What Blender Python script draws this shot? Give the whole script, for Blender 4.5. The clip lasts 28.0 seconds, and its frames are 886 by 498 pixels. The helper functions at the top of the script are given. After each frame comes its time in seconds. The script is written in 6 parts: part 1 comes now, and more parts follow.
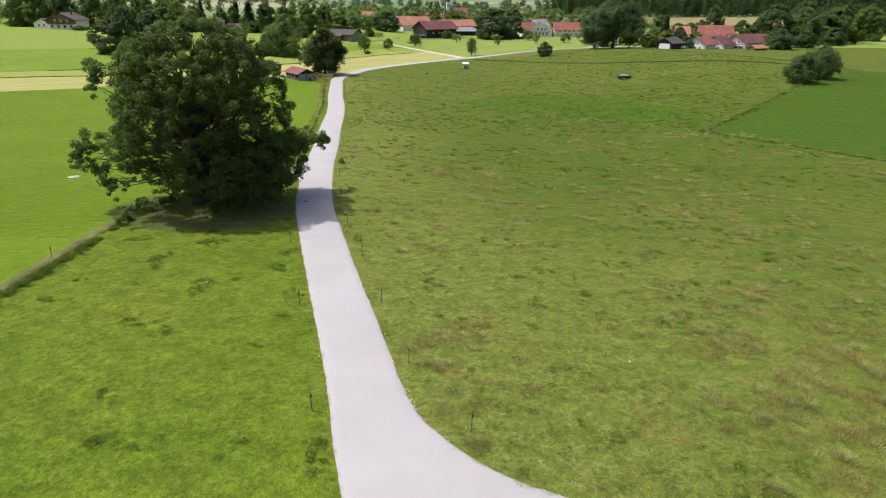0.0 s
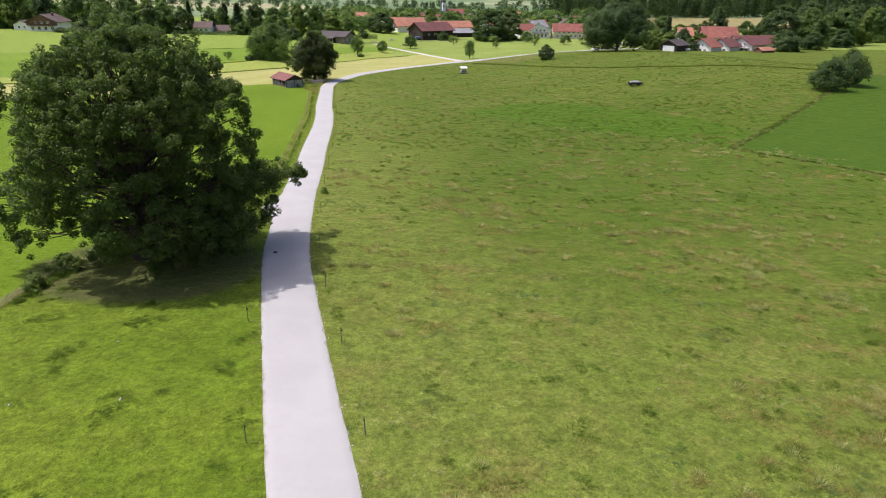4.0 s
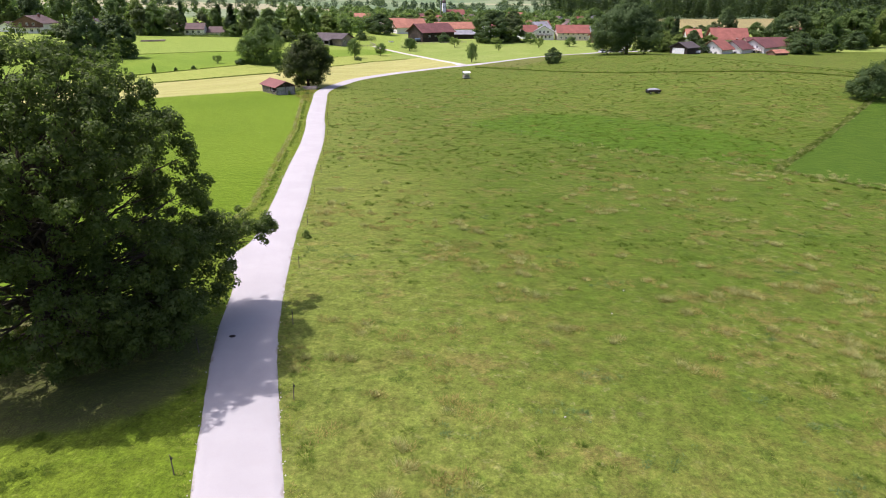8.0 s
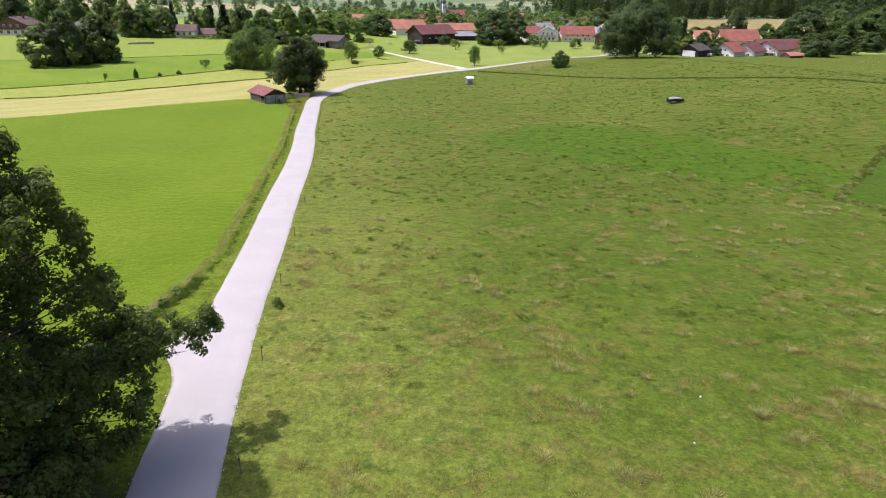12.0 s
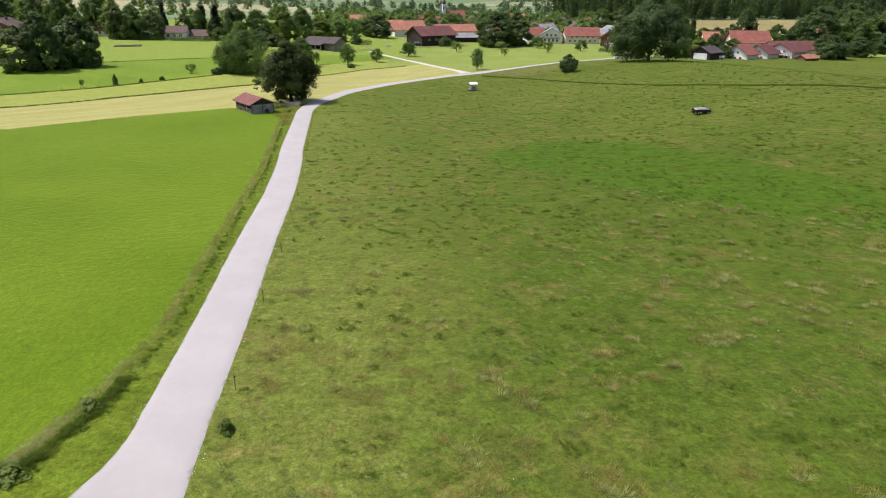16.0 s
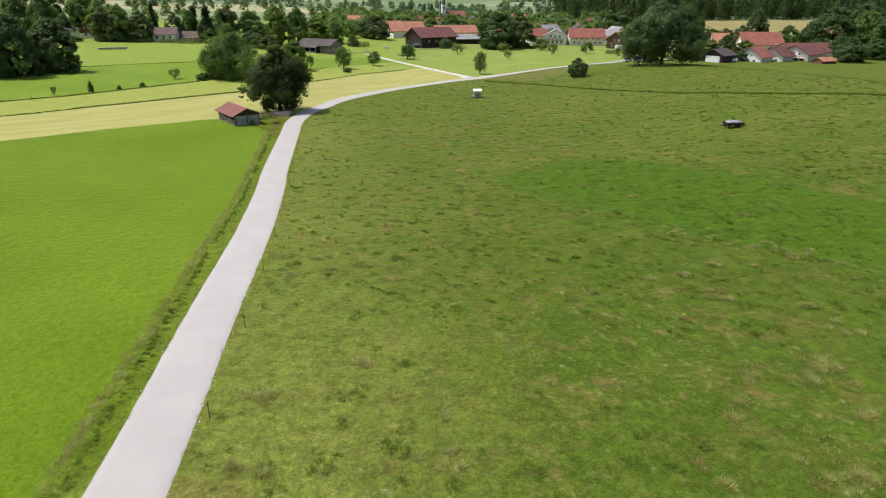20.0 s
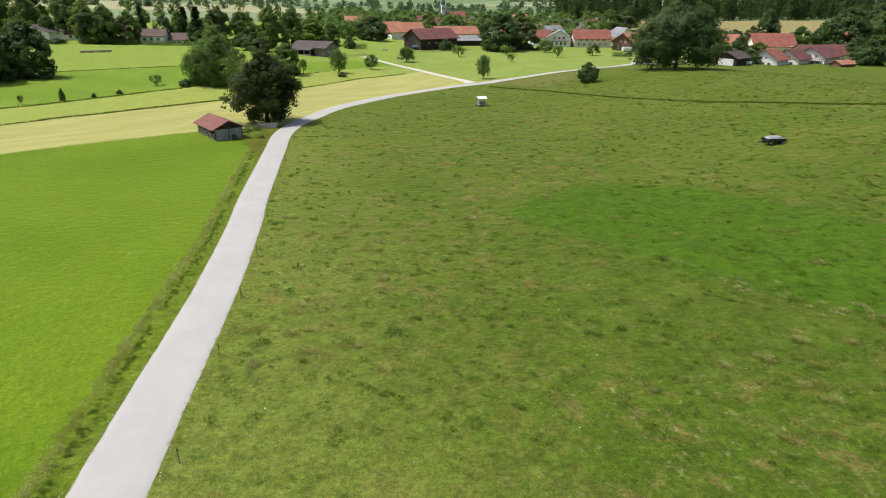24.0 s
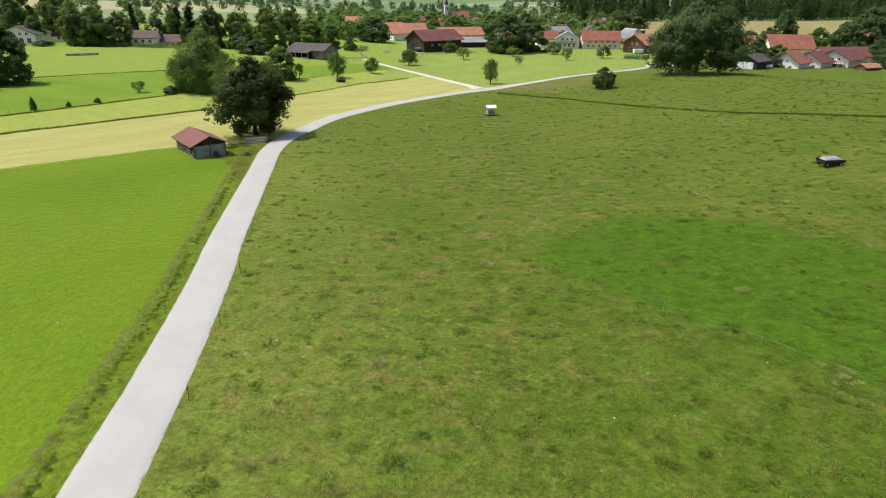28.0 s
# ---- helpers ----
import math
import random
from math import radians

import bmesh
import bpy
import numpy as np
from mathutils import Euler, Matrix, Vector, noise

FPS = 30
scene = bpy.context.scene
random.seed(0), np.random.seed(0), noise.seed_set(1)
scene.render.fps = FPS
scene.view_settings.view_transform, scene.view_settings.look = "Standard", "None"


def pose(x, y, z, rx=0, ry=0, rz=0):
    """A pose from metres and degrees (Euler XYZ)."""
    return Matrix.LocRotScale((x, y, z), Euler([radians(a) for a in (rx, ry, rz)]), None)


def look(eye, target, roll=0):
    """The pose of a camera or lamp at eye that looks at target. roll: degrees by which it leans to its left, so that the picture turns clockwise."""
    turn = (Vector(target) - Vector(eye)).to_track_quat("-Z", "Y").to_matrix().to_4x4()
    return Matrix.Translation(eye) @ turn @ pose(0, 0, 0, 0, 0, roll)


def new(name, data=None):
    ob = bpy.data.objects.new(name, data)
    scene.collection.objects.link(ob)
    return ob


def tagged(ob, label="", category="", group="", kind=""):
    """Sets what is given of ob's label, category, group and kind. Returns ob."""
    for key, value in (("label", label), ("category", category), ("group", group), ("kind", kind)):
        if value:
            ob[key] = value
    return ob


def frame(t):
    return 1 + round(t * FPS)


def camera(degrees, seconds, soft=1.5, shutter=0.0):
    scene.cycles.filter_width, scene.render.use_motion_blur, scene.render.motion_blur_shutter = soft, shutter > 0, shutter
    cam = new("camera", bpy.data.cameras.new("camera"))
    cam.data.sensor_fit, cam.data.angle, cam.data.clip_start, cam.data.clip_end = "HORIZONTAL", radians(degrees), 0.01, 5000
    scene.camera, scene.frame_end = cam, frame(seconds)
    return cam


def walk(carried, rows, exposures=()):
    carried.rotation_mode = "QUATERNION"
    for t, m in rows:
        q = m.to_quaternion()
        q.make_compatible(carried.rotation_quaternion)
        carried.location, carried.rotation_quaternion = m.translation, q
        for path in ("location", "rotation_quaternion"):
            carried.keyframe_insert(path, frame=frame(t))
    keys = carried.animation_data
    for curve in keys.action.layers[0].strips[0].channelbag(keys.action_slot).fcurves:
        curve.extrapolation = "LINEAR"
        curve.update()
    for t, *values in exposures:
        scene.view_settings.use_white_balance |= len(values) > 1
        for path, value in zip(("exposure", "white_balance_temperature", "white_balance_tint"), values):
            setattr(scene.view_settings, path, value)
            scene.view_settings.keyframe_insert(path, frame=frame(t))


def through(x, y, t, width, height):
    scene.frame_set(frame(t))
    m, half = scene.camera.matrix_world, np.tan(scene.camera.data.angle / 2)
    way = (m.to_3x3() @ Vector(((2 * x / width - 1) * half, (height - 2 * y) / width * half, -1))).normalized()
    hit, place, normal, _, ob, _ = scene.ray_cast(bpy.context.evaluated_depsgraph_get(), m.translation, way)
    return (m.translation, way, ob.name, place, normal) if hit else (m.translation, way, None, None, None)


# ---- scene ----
# ---------- camera and its way ----------
cam = camera(71.17, 28.0, soft=1.0)
# seconds, eye, pitch from straight down, lean, turn to the left
PATH = [
    (0, (0.716, 0.903, 15.675), 67.588, 0.539, -2.550),
    (0.2, (0.713, 1.504, 15.675), 67.590, 0.538, -2.710),
    (0.5, (0.708, 2.406, 15.675), 67.594, 0.537, -2.951),
    (1.5, (0.692, 5.421, 15.675), 67.605, 0.534, -2.955),
    (3, (0.669, 9.971, 15.675), 67.620, 0.528, -2.963),
    (5, (0.638, 16.081, 15.675), 67.639, 0.521, -2.977),
    (7, (0.607, 22.236, 15.675), 67.656, 0.514, -2.996),
    (9, (0.576, 28.431, 15.675), 67.671, 0.506, -3.020),
    (11, (0.545, 34.659, 15.675), 67.684, 0.499, -3.048),
    (13, (0.514, 40.914, 15.675), 67.695, 0.492, -3.081),
    (15, (0.482, 47.190, 15.675), 67.704, 0.485, -3.118),
    (17, (0.451, 53.483, 15.675), 67.711, 0.477, -3.161),
    (19, (0.420, 59.785, 15.675), 67.716, 0.470, -3.207),
    (21, (0.389, 66.091, 15.675), 67.719, 0.463, -3.259),
    (23, (0.358, 72.395, 15.675), 67.719, 0.456, -3.315),
    (25, (0.327, 78.691, 15.675), 67.718, 0.448, -3.376),
    (26.5, (0.304, 83.404, 15.675), 67.716, 0.443, -3.425),
    (27.5, (0.288, 86.540, 15.675), 67.714, 0.439, -3.459),
    (27.7, (0.285, 87.167, 15.675), 67.713, 0.438, -3.314),
    (27.95, (0.281, 87.950, 15.675), 67.712, 0.438, -3.134),
    (28, (0.280, 88.107, 15.675), 67.712, 0.437, -3.136),
]


def aim(eye, pitch, lean, turn):
    return Matrix.Translation(eye) @ Euler((0, 0, radians(turn))).to_matrix().to_4x4() @ Euler((radians(pitch), 0, 0)).to_matrix().to_4x4() @ pose(0, 0, 0, 0, 0, lean)


EXPOSURES = [(0.0, 0.06, 6180, 16), (3.0, 0.08, 6150, 17), (8.0, 0.35, 6060, 27), (12.0, 0.26, 6080, 25), (17.0, 0.01, 6280, 16), (21.0, 0.0, 6350, 10), (28.0, 0.05, 6400, 8)]
walk(cam, [(t, aim(eye, p, l, a)) for t, eye, p, l, a in PATH], EXPOSURES)

# ---------- sky and sun ----------
SUN_FROM = Vector((-0.44, 0.07, 0.88)).normalized()
world = bpy.data.worlds.new("sky")
scene.world = world
world.use_nodes = True
wn = world.node_tree
sky = wn.nodes.new("ShaderNodeTexSky")
sky.sky_type = "NISHITA"
sky.sun_disc = False
sky.sun_elevation = math.asin(SUN_FROM.z)
sky.sun_rotation = math.atan2(SUN_FROM.x, SUN_FROM.y)
sky.dust_density = 4.5
sky.air_density = 0.8
sky.ozone_density = 1.0
wn.nodes["Background"].inputs["Strength"].default_value = 0.15
wn.links.new(sky.outputs[0], wn.nodes["Background"].inputs["Color"])
sun_data = bpy.data.lights.new("sun", "SUN")
sun_data.energy, sun_data.angle, sun_data.color = 4.1, radians(0.55), (1.0, 0.95, 0.87)
sun = new("sun", sun_data)
sun.matrix_world = look(SUN_FROM * 300, (0, 0, 0))

# ---------- materials ----------


class Nodes:
    """A small builder for node materials."""

    def __init__(self, name):
        self.mat = bpy.data.materials.new(name)
        self.mat.use_nodes = True
        self.tree = self.mat.node_tree
        self.bsdf = self.tree.nodes["Principled BSDF"]
        self.out = self.tree.nodes["Material Output"]
        self.pos = self.tree.nodes.new("ShaderNodeNewGeometry")

    def link(self, a, b):
        if isinstance(a, bpy.types.NodeSocket):
            self.tree.links.new(a, b)
        else:
            b.default_value = a

    def noise(self, scale, detail=3.0, rough=0.55, stretch=None, local=False):
        n = self.tree.nodes.new("ShaderNodeTexNoise")
        n.inputs["Scale"].default_value, n.inputs["Detail"].default_value, n.inputs["Roughness"].default_value = scale, detail, rough
        if local:
            c = self.tree.nodes.new("ShaderNodeTexCoord").outputs["Object"]
        else:
            c = self.pos.outputs["Position"]
        if stretch:
            m = self.tree.nodes.new("ShaderNodeMapping")
            m.vector_type = "TEXTURE"
            m.inputs["Scale"].default_value = tuple(1 / v for v in stretch[:3])
            if len(stretch) > 3:
                m.inputs["Rotation"].default_value = (0, 0, radians(stretch[3]))
            self.tree.links.new(c, m.inputs["Vector"])
            c = m.outputs["Vector"]
        self.tree.links.new(c, n.inputs["Vector"])
        return n.outputs["Fac"]

    def math(self, op, a, b=0.0, clamp=False):
        n = self.tree.nodes.new("ShaderNodeMath")
        n.operation, n.use_clamp = op, clamp
        self.link(a, n.inputs[0])
        self.link(b, n.inputs[1])
        return n.outputs[0]

    def ramp(self, v, lo, hi, a=0.0, b=1.0):
        n = self.tree.nodes.new("ShaderNodeMapRange")
        n.interpolation_type = "SMOOTHSTEP"
        self.link(v, n.inputs["Value"])
        for key, value in (("From Min", lo), ("From Max", hi), ("To Min", a), ("To Max", b)):
            n.inputs[key].default_value = value
        return n.outputs["Result"]

    def mix(self, f, a, b, kind="MIX"):
        n = self.tree.nodes.new("ShaderNodeMix")
        n.data_type, n.blend_type = "RGBA", kind
        self.link(f, n.inputs[0])
        for v, s in ((a, n.inputs[6]), (b, n.inputs[7])):
            self.link((*v, 1.0) if isinstance(v, tuple) else v, s)
        return n.outputs[2]

    def attr(self, name):
        n = self.tree.nodes.new("ShaderNodeAttribute")
        n.attribute_name = name
        return n.outputs["Fac"]

    def island(self):
        return self.pos.outputs["Random Per Island"]

    def rand(self):
        return self.tree.nodes.new("ShaderNodeObjectInfo").outputs["Random"]

    def done(self, colour, rough=0.9, bump=None, height=0.02, metal=0.0, spec=0.3):
        self.link((*colour, 1.0) if isinstance(colour, tuple) else colour, self.bsdf.inputs["Base Color"])
        self.link(rough, self.bsdf.inputs["Roughness"])
        self.bsdf.inputs["Metallic"].default_value = metal
        self.bsdf.inputs["Specular IOR Level"].default_value = spec
        if bump is not None:
            n = self.tree.nodes.new("ShaderNodeBump")
            n.inputs["Strength"].default_value, n.inputs["Distance"].default_value = 1.0, height
            self.tree.links.new(bump, n.inputs["Height"])
            self.tree.links.new(n.outputs[0], self.bsdf.inputs["Normal"])
        return self.mat


def plain(name, colour, rough=0.85, vary=0.25, scale=1.5, grain=14.0, bump=0.01, metal=0.0, stretch=None):
    """A painted, plastered or wooden surface with stains and grain."""
    n = Nodes(name)
    big, fine = n.noise(scale, 4), n.noise(grain, 3, stretch=stretch)
    c = n.mix(n.ramp(big, 0.3, 0.7), tuple(v * (1 - vary) for v in colour), tuple(min(1, v * (1 + vary * 0.6)) for v in colour))
    c = n.mix(n.ramp(fine, 0.35, 0.75, 0.0, 0.35), c, tuple(v * 0.6 for v in colour))
    return n.done(c, rough, fine, bump, metal)


def leaf_material(name, dark, light, through=(0.20, 0.32, 0.05), patch=0.35, thin=0.3):
    n = Nodes(name)
    c = n.mix(n.ramp(n.island(), 0.0, 1.0), dark, light)
    c = n.mix(n.ramp(n.noise(patch, 2), 0.35, 0.65, 0.0, 0.6), c, tuple(v * 0.75 for v in dark))
    r = n.rand()
    c = n.mix(n.math("MULTIPLY", r, 0.45), c, tuple(a * 0.6 + b * 0.55 for a, b in zip(dark, (0.05, 0.07, 0.012))))
    n.done(c, 0.6, spec=0.12)
    t = n.tree.nodes.new("ShaderNodeBsdfTranslucent")
    n.link((*through, 1.0), t.inputs["Color"])
    m = n.tree.nodes.new("ShaderNodeMixShader")
    m.inputs[0].default_value = thin
    n.tree.links.new(n.bsdf.outputs[0], m.inputs[1])
    n.tree.links.new(t.outputs[0], m.inputs[2])
    n.tree.links.new(m.outputs[0], n.out.inputs["Surface"])
    return n.mat


def blade_material(name, low, high):
    n = Nodes(name)
    c = n.mix(n.island(), low, high)
    c = n.mix(n.ramp(n.noise(0.25, 2), 0.35, 0.65, 0.0, 0.5), c, tuple(v * 0.7 for v in low))
    n.done(c, 0.8, spec=0.2)
    t = n.tree.nodes.new("ShaderNodeBsdfTranslucent")
    n.tree.links.new(c, t.inputs["Color"])
    m = n.tree.nodes.new("ShaderNodeMixShader")
    m.inputs[0].default_value = 0.4
    n.tree.links.new(n.bsdf.outputs[0], m.inputs[1])
    n.tree.links.new(t.outputs[0], m.inputs[2])
    n.tree.links.new(m.outputs[0], n.out.inputs["Surface"])
    return n.mat


OAK_LEAF = leaf_material("oak_leaves", (0.050, 0.074, 0.020), (0.142, 0.178, 0.055), patch=0.5, thin=0.32)
LEAF_DEEP = leaf_material("deep_leaves", (0.032, 0.044, 0.014), (0.072, 0.090, 0.027))
LEAF_DARK = leaf_material("dark_leaves", (0.043, 0.078, 0.030), (0.115, 0.165, 0.062))
LEAF_MID = leaf_material("mid_leaves", (0.080, 0.138, 0.040), (0.185, 0.260, 0.082), thin=0.45)
LEAF_LIGHT = leaf_material("light_leaves", (0.14, 0.20, 0.045), (0.27, 0.33, 0.085), thin=0.45)
# far foliage: bluish distance haze is put into the leaf colour
LEAF_HAZE = leaf_material("haze_tinted_leaves", (0.062, 0.100, 0.072), (0.115, 0.155, 0.105))
LEAF_GREY = leaf_material("grey_leaves", (0.095, 0.122, 0.055), (0.18, 0.215, 0.10), thin=0.45)
LEAF_FIR = leaf_material("fir_needles", (0.018, 0.036, 0.022), (0.042, 0.066, 0.038))
BARK = plain("bark", (0.085, 0.065, 0.048), 0.95, 0.4, 2.0, 9.0, 0.04, stretch=(1, 1, 0.25))
TUFT_DARK = blade_material("lush_blades", (0.078, 0.138, 0.010), (0.140, 0.205, 0.022))
HAY_GREEN = blade_material("hay_blades", (0.125, 0.200, 0.009), (0.230, 0.320, 0.022))
VERGE_GREEN = blade_material("verge_blades", (0.20, 0.28, 0.022), (0.30, 0.36, 0.048))
VERGE_PALE = blade_material("bleached_blades", (0.33, 0.35, 0.15), (0.56, 0.55, 0.28))
TUFT_DRY = blade_material("dry_blades", (0.26, 0.215, 0.060), (0.52, 0.43, 0.155))
HUMMOCK = blade_material("hummock_blades", (0.095, 0.165, 0.012), (0.175, 0.245, 0.030))
PALE_STALK = blade_material("pale_stalks", (0.30, 0.34, 0.10), (0.50, 0.49, 0.19))
BROWN_STALK = blade_material("brown_stalks", (0.235, 0.215, 0.055), (0.38, 0.305, 0.10))
THISTLE = blade_material("thistle_leaves", (0.095, 0.170, 0.045), (0.170, 0.255, 0.090))
TANK_BLUE = plain("tank_paint", (0.10, 0.15, 0.20), 0.4, 0.2, 0.8, 6.0, 0.004)
TUFT_MID = blade_material("meadow_blades", (0.110, 0.165, 0.020), (0.240, 0.285, 0.052))
WEATHERED = plain("weathered_wood", (0.38, 0.365, 0.35), 0.9, 0.3, 0.8, 20.0, 0.006, stretch=(1, 1, 0.06))
DARK_WOOD = plain("dark_wood", (0.055, 0.040, 0.032), 0.85, 0.35, 0.7, 16.0, 0.006, stretch=(1, 1, 0.06))
BROWN_WOOD = plain("brown_wood", (0.17, 0.10, 0.065), 0.85, 0.3, 0.7, 16.0, 0.006, stretch=(1, 1, 0.06))
PALE_WOOD = plain("pale_wood", (0.36, 0.31, 0.26), 0.9, 0.25, 1.2, 18.0, 0.006)
PLASTER = plain("white_plaster", (0.86, 0.85, 0.82), 0.9, 0.05, 0.5, 6.0, 0.003)
PLASTER_CREAM = plain("cream_plaster", (0.72, 0.66, 0.55), 0.9, 0.08, 0.5, 6.0, 0.003)
GREY_BROWN = plain("grey_brown_boards", (0.26, 0.215, 0.18), 0.9, 0.3, 0.7, 16.0, 0.006, stretch=(1, 1, 0.06))
# near-black standing in for shade in openings; also the dung crust's own colour
DARK_INSIDE = plain("dark_shade_and_crust", (0.035, 0.028, 0.024), 0.95, 0.2)
TARP = plain("grey_tarpaulin", (0.27, 0.28, 0.30), 0.7, 0.25, 1.2, 6.0, 0.02)
WHITE_SHEET = plain("white_sheet_metal", (0.78, 0.80, 0.80), 0.45, 0.1, 1.0, 8.0, 0.004)
BLACK_PAINT = plain("black_paint", (0.025, 0.024, 0.024), 0.5, 0.3)
RUBBER = plain("rubber", (0.02, 0.02, 0.02), 0.85, 0.2)
GALVANISED = plain("galvanised_steel", (0.48, 0.50, 0.51), 0.4, 0.15, 2.0, 10.0, 0.002, metal=0.7)
CAR_WHITE = plain("white_car_paint", (0.78, 0.79, 0.80), 0.25, 0.03)
CAR_DARK = plain("dark_car_paint", (0.03, 0.035, 0.05), 0.25, 0.05)
STONE = plain("pale_stone", (0.50, 0.48, 0.43), 0.9, 0.25, 3.0, 10.0, 0.01)
POST_WOOD = plain("post_wood", (0.15, 0.125, 0.10), 0.95, 0.35, 4.0, 18.0, 0.004)


def glass_material():
    n = Nodes("window_glass")
    return n.done((0.03, 0.04, 0.05), 0.08, spec=0.7)


GLASS = glass_material()


def roof_material(name, colour, course=0.34, worn=0.3):
    """Roof tiles: rows along the slope in the object's own frame, weathered in patches."""
    n = Nodes(name)
    co = n.tree.nodes.new("ShaderNodeTexCoord").outputs["Object"]
    w = n.tree.nodes.new("ShaderNodeTexWave")
    w.wave_type, w.bands_direction = "BANDS", "Y"
    w.inputs["Scale"].default_value = 0.314 / course
    w.inputs["Distortion"].default_value = 0.3
    n.tree.links.new(co, w.inputs["Vector"])
    big, fine = n.noise(0.35, 4, local=True), n.noise(5.0, 3, local=True)
    c = n.mix(n.ramp(big, 0.3, 0.7), tuple(v * (1 - worn) for v in colour), colour)
    c = n.mix(n.ramp(fine, 0.35, 0.75, 0.0, 0.5), c, tuple(v * 0.62 for v in colour))
    r = n.rand()
    c = n.mix(n.math("MULTIPLY", r, 0.08), c, (0.20, 0.10, 0.07))
    return n.done(c, 0.85, w.outputs["Fac"], 0.05)


ROOF_RED = roof_material("red_tiles", (0.285, 0.105, 0.078))
ROOF_ORANGE = roof_material("orange_tiles", (0.44, 0.195, 0.125))
ROOF_MAROON = roof_material("maroon_tiles", (0.165, 0.068, 0.062))
ROOF_BROWN = roof_material("brown_tiles", (0.13, 0.095, 0.085))
ROOF_DARK = roof_material("dark_tiles", (0.085, 0.078, 0.076))
ROOF_GREY = roof_material("grey_slates", (0.30, 0.31, 0.33))
ROOF_BARN = roof_material("barn_tiles", (0.23, 0.095, 0.085), 0.3, 0.2)


def road_material(name, colour, gravel=0.0):
    n = Nodes(name)
    big, mid, fine = n.noise(0.35, 4), n.noise(2.2, 4), n.noise(38.0, 2)
    c = n.mix(n.ramp(big, 0.3, 0.7), tuple(v * 0.95 for v in colour), tuple(v * 1.03 for v in colour))
    c = n.mix(n.ramp(mid, 0.45, 0.75, 0.0, 0.12), c, tuple(v * p for v, p in zip(colour, (0.86, 0.80, 0.74))))
    streak = n.noise(0.9, 3, stretch=(1.0, 0.05, 1.0, 8.0))
    c = n.mix(n.ramp(streak, 0.5, 0.7, 0.0, 0.3), c, tuple(v * 0.91 for v in colour))
    c = n.mix(n.ramp(fine, 0.35, 0.8, 0.0, 0.25), c, tuple(v * 0.65 for v in colour))
    edge = n.attr("edge")
    e = n.ramp(n.math("ADD", edge, n.math("MULTIPLY", n.math("SUBTRACT", n.noise(1.4, 4), 0.5), 0.35)), 0.90, 1.0)
    c = n.mix(n.math("MULTIPLY", e, 0.6), c, (0.17, 0.14, 0.085))
    return n.done(c, 0.95, fine, 0.006)


ROAD = road_material("pale_asphalt", (0.382, 0.372, 0.358))
GRAVEL = road_material("pale_gravel", (0.50, 0.47, 0.42))


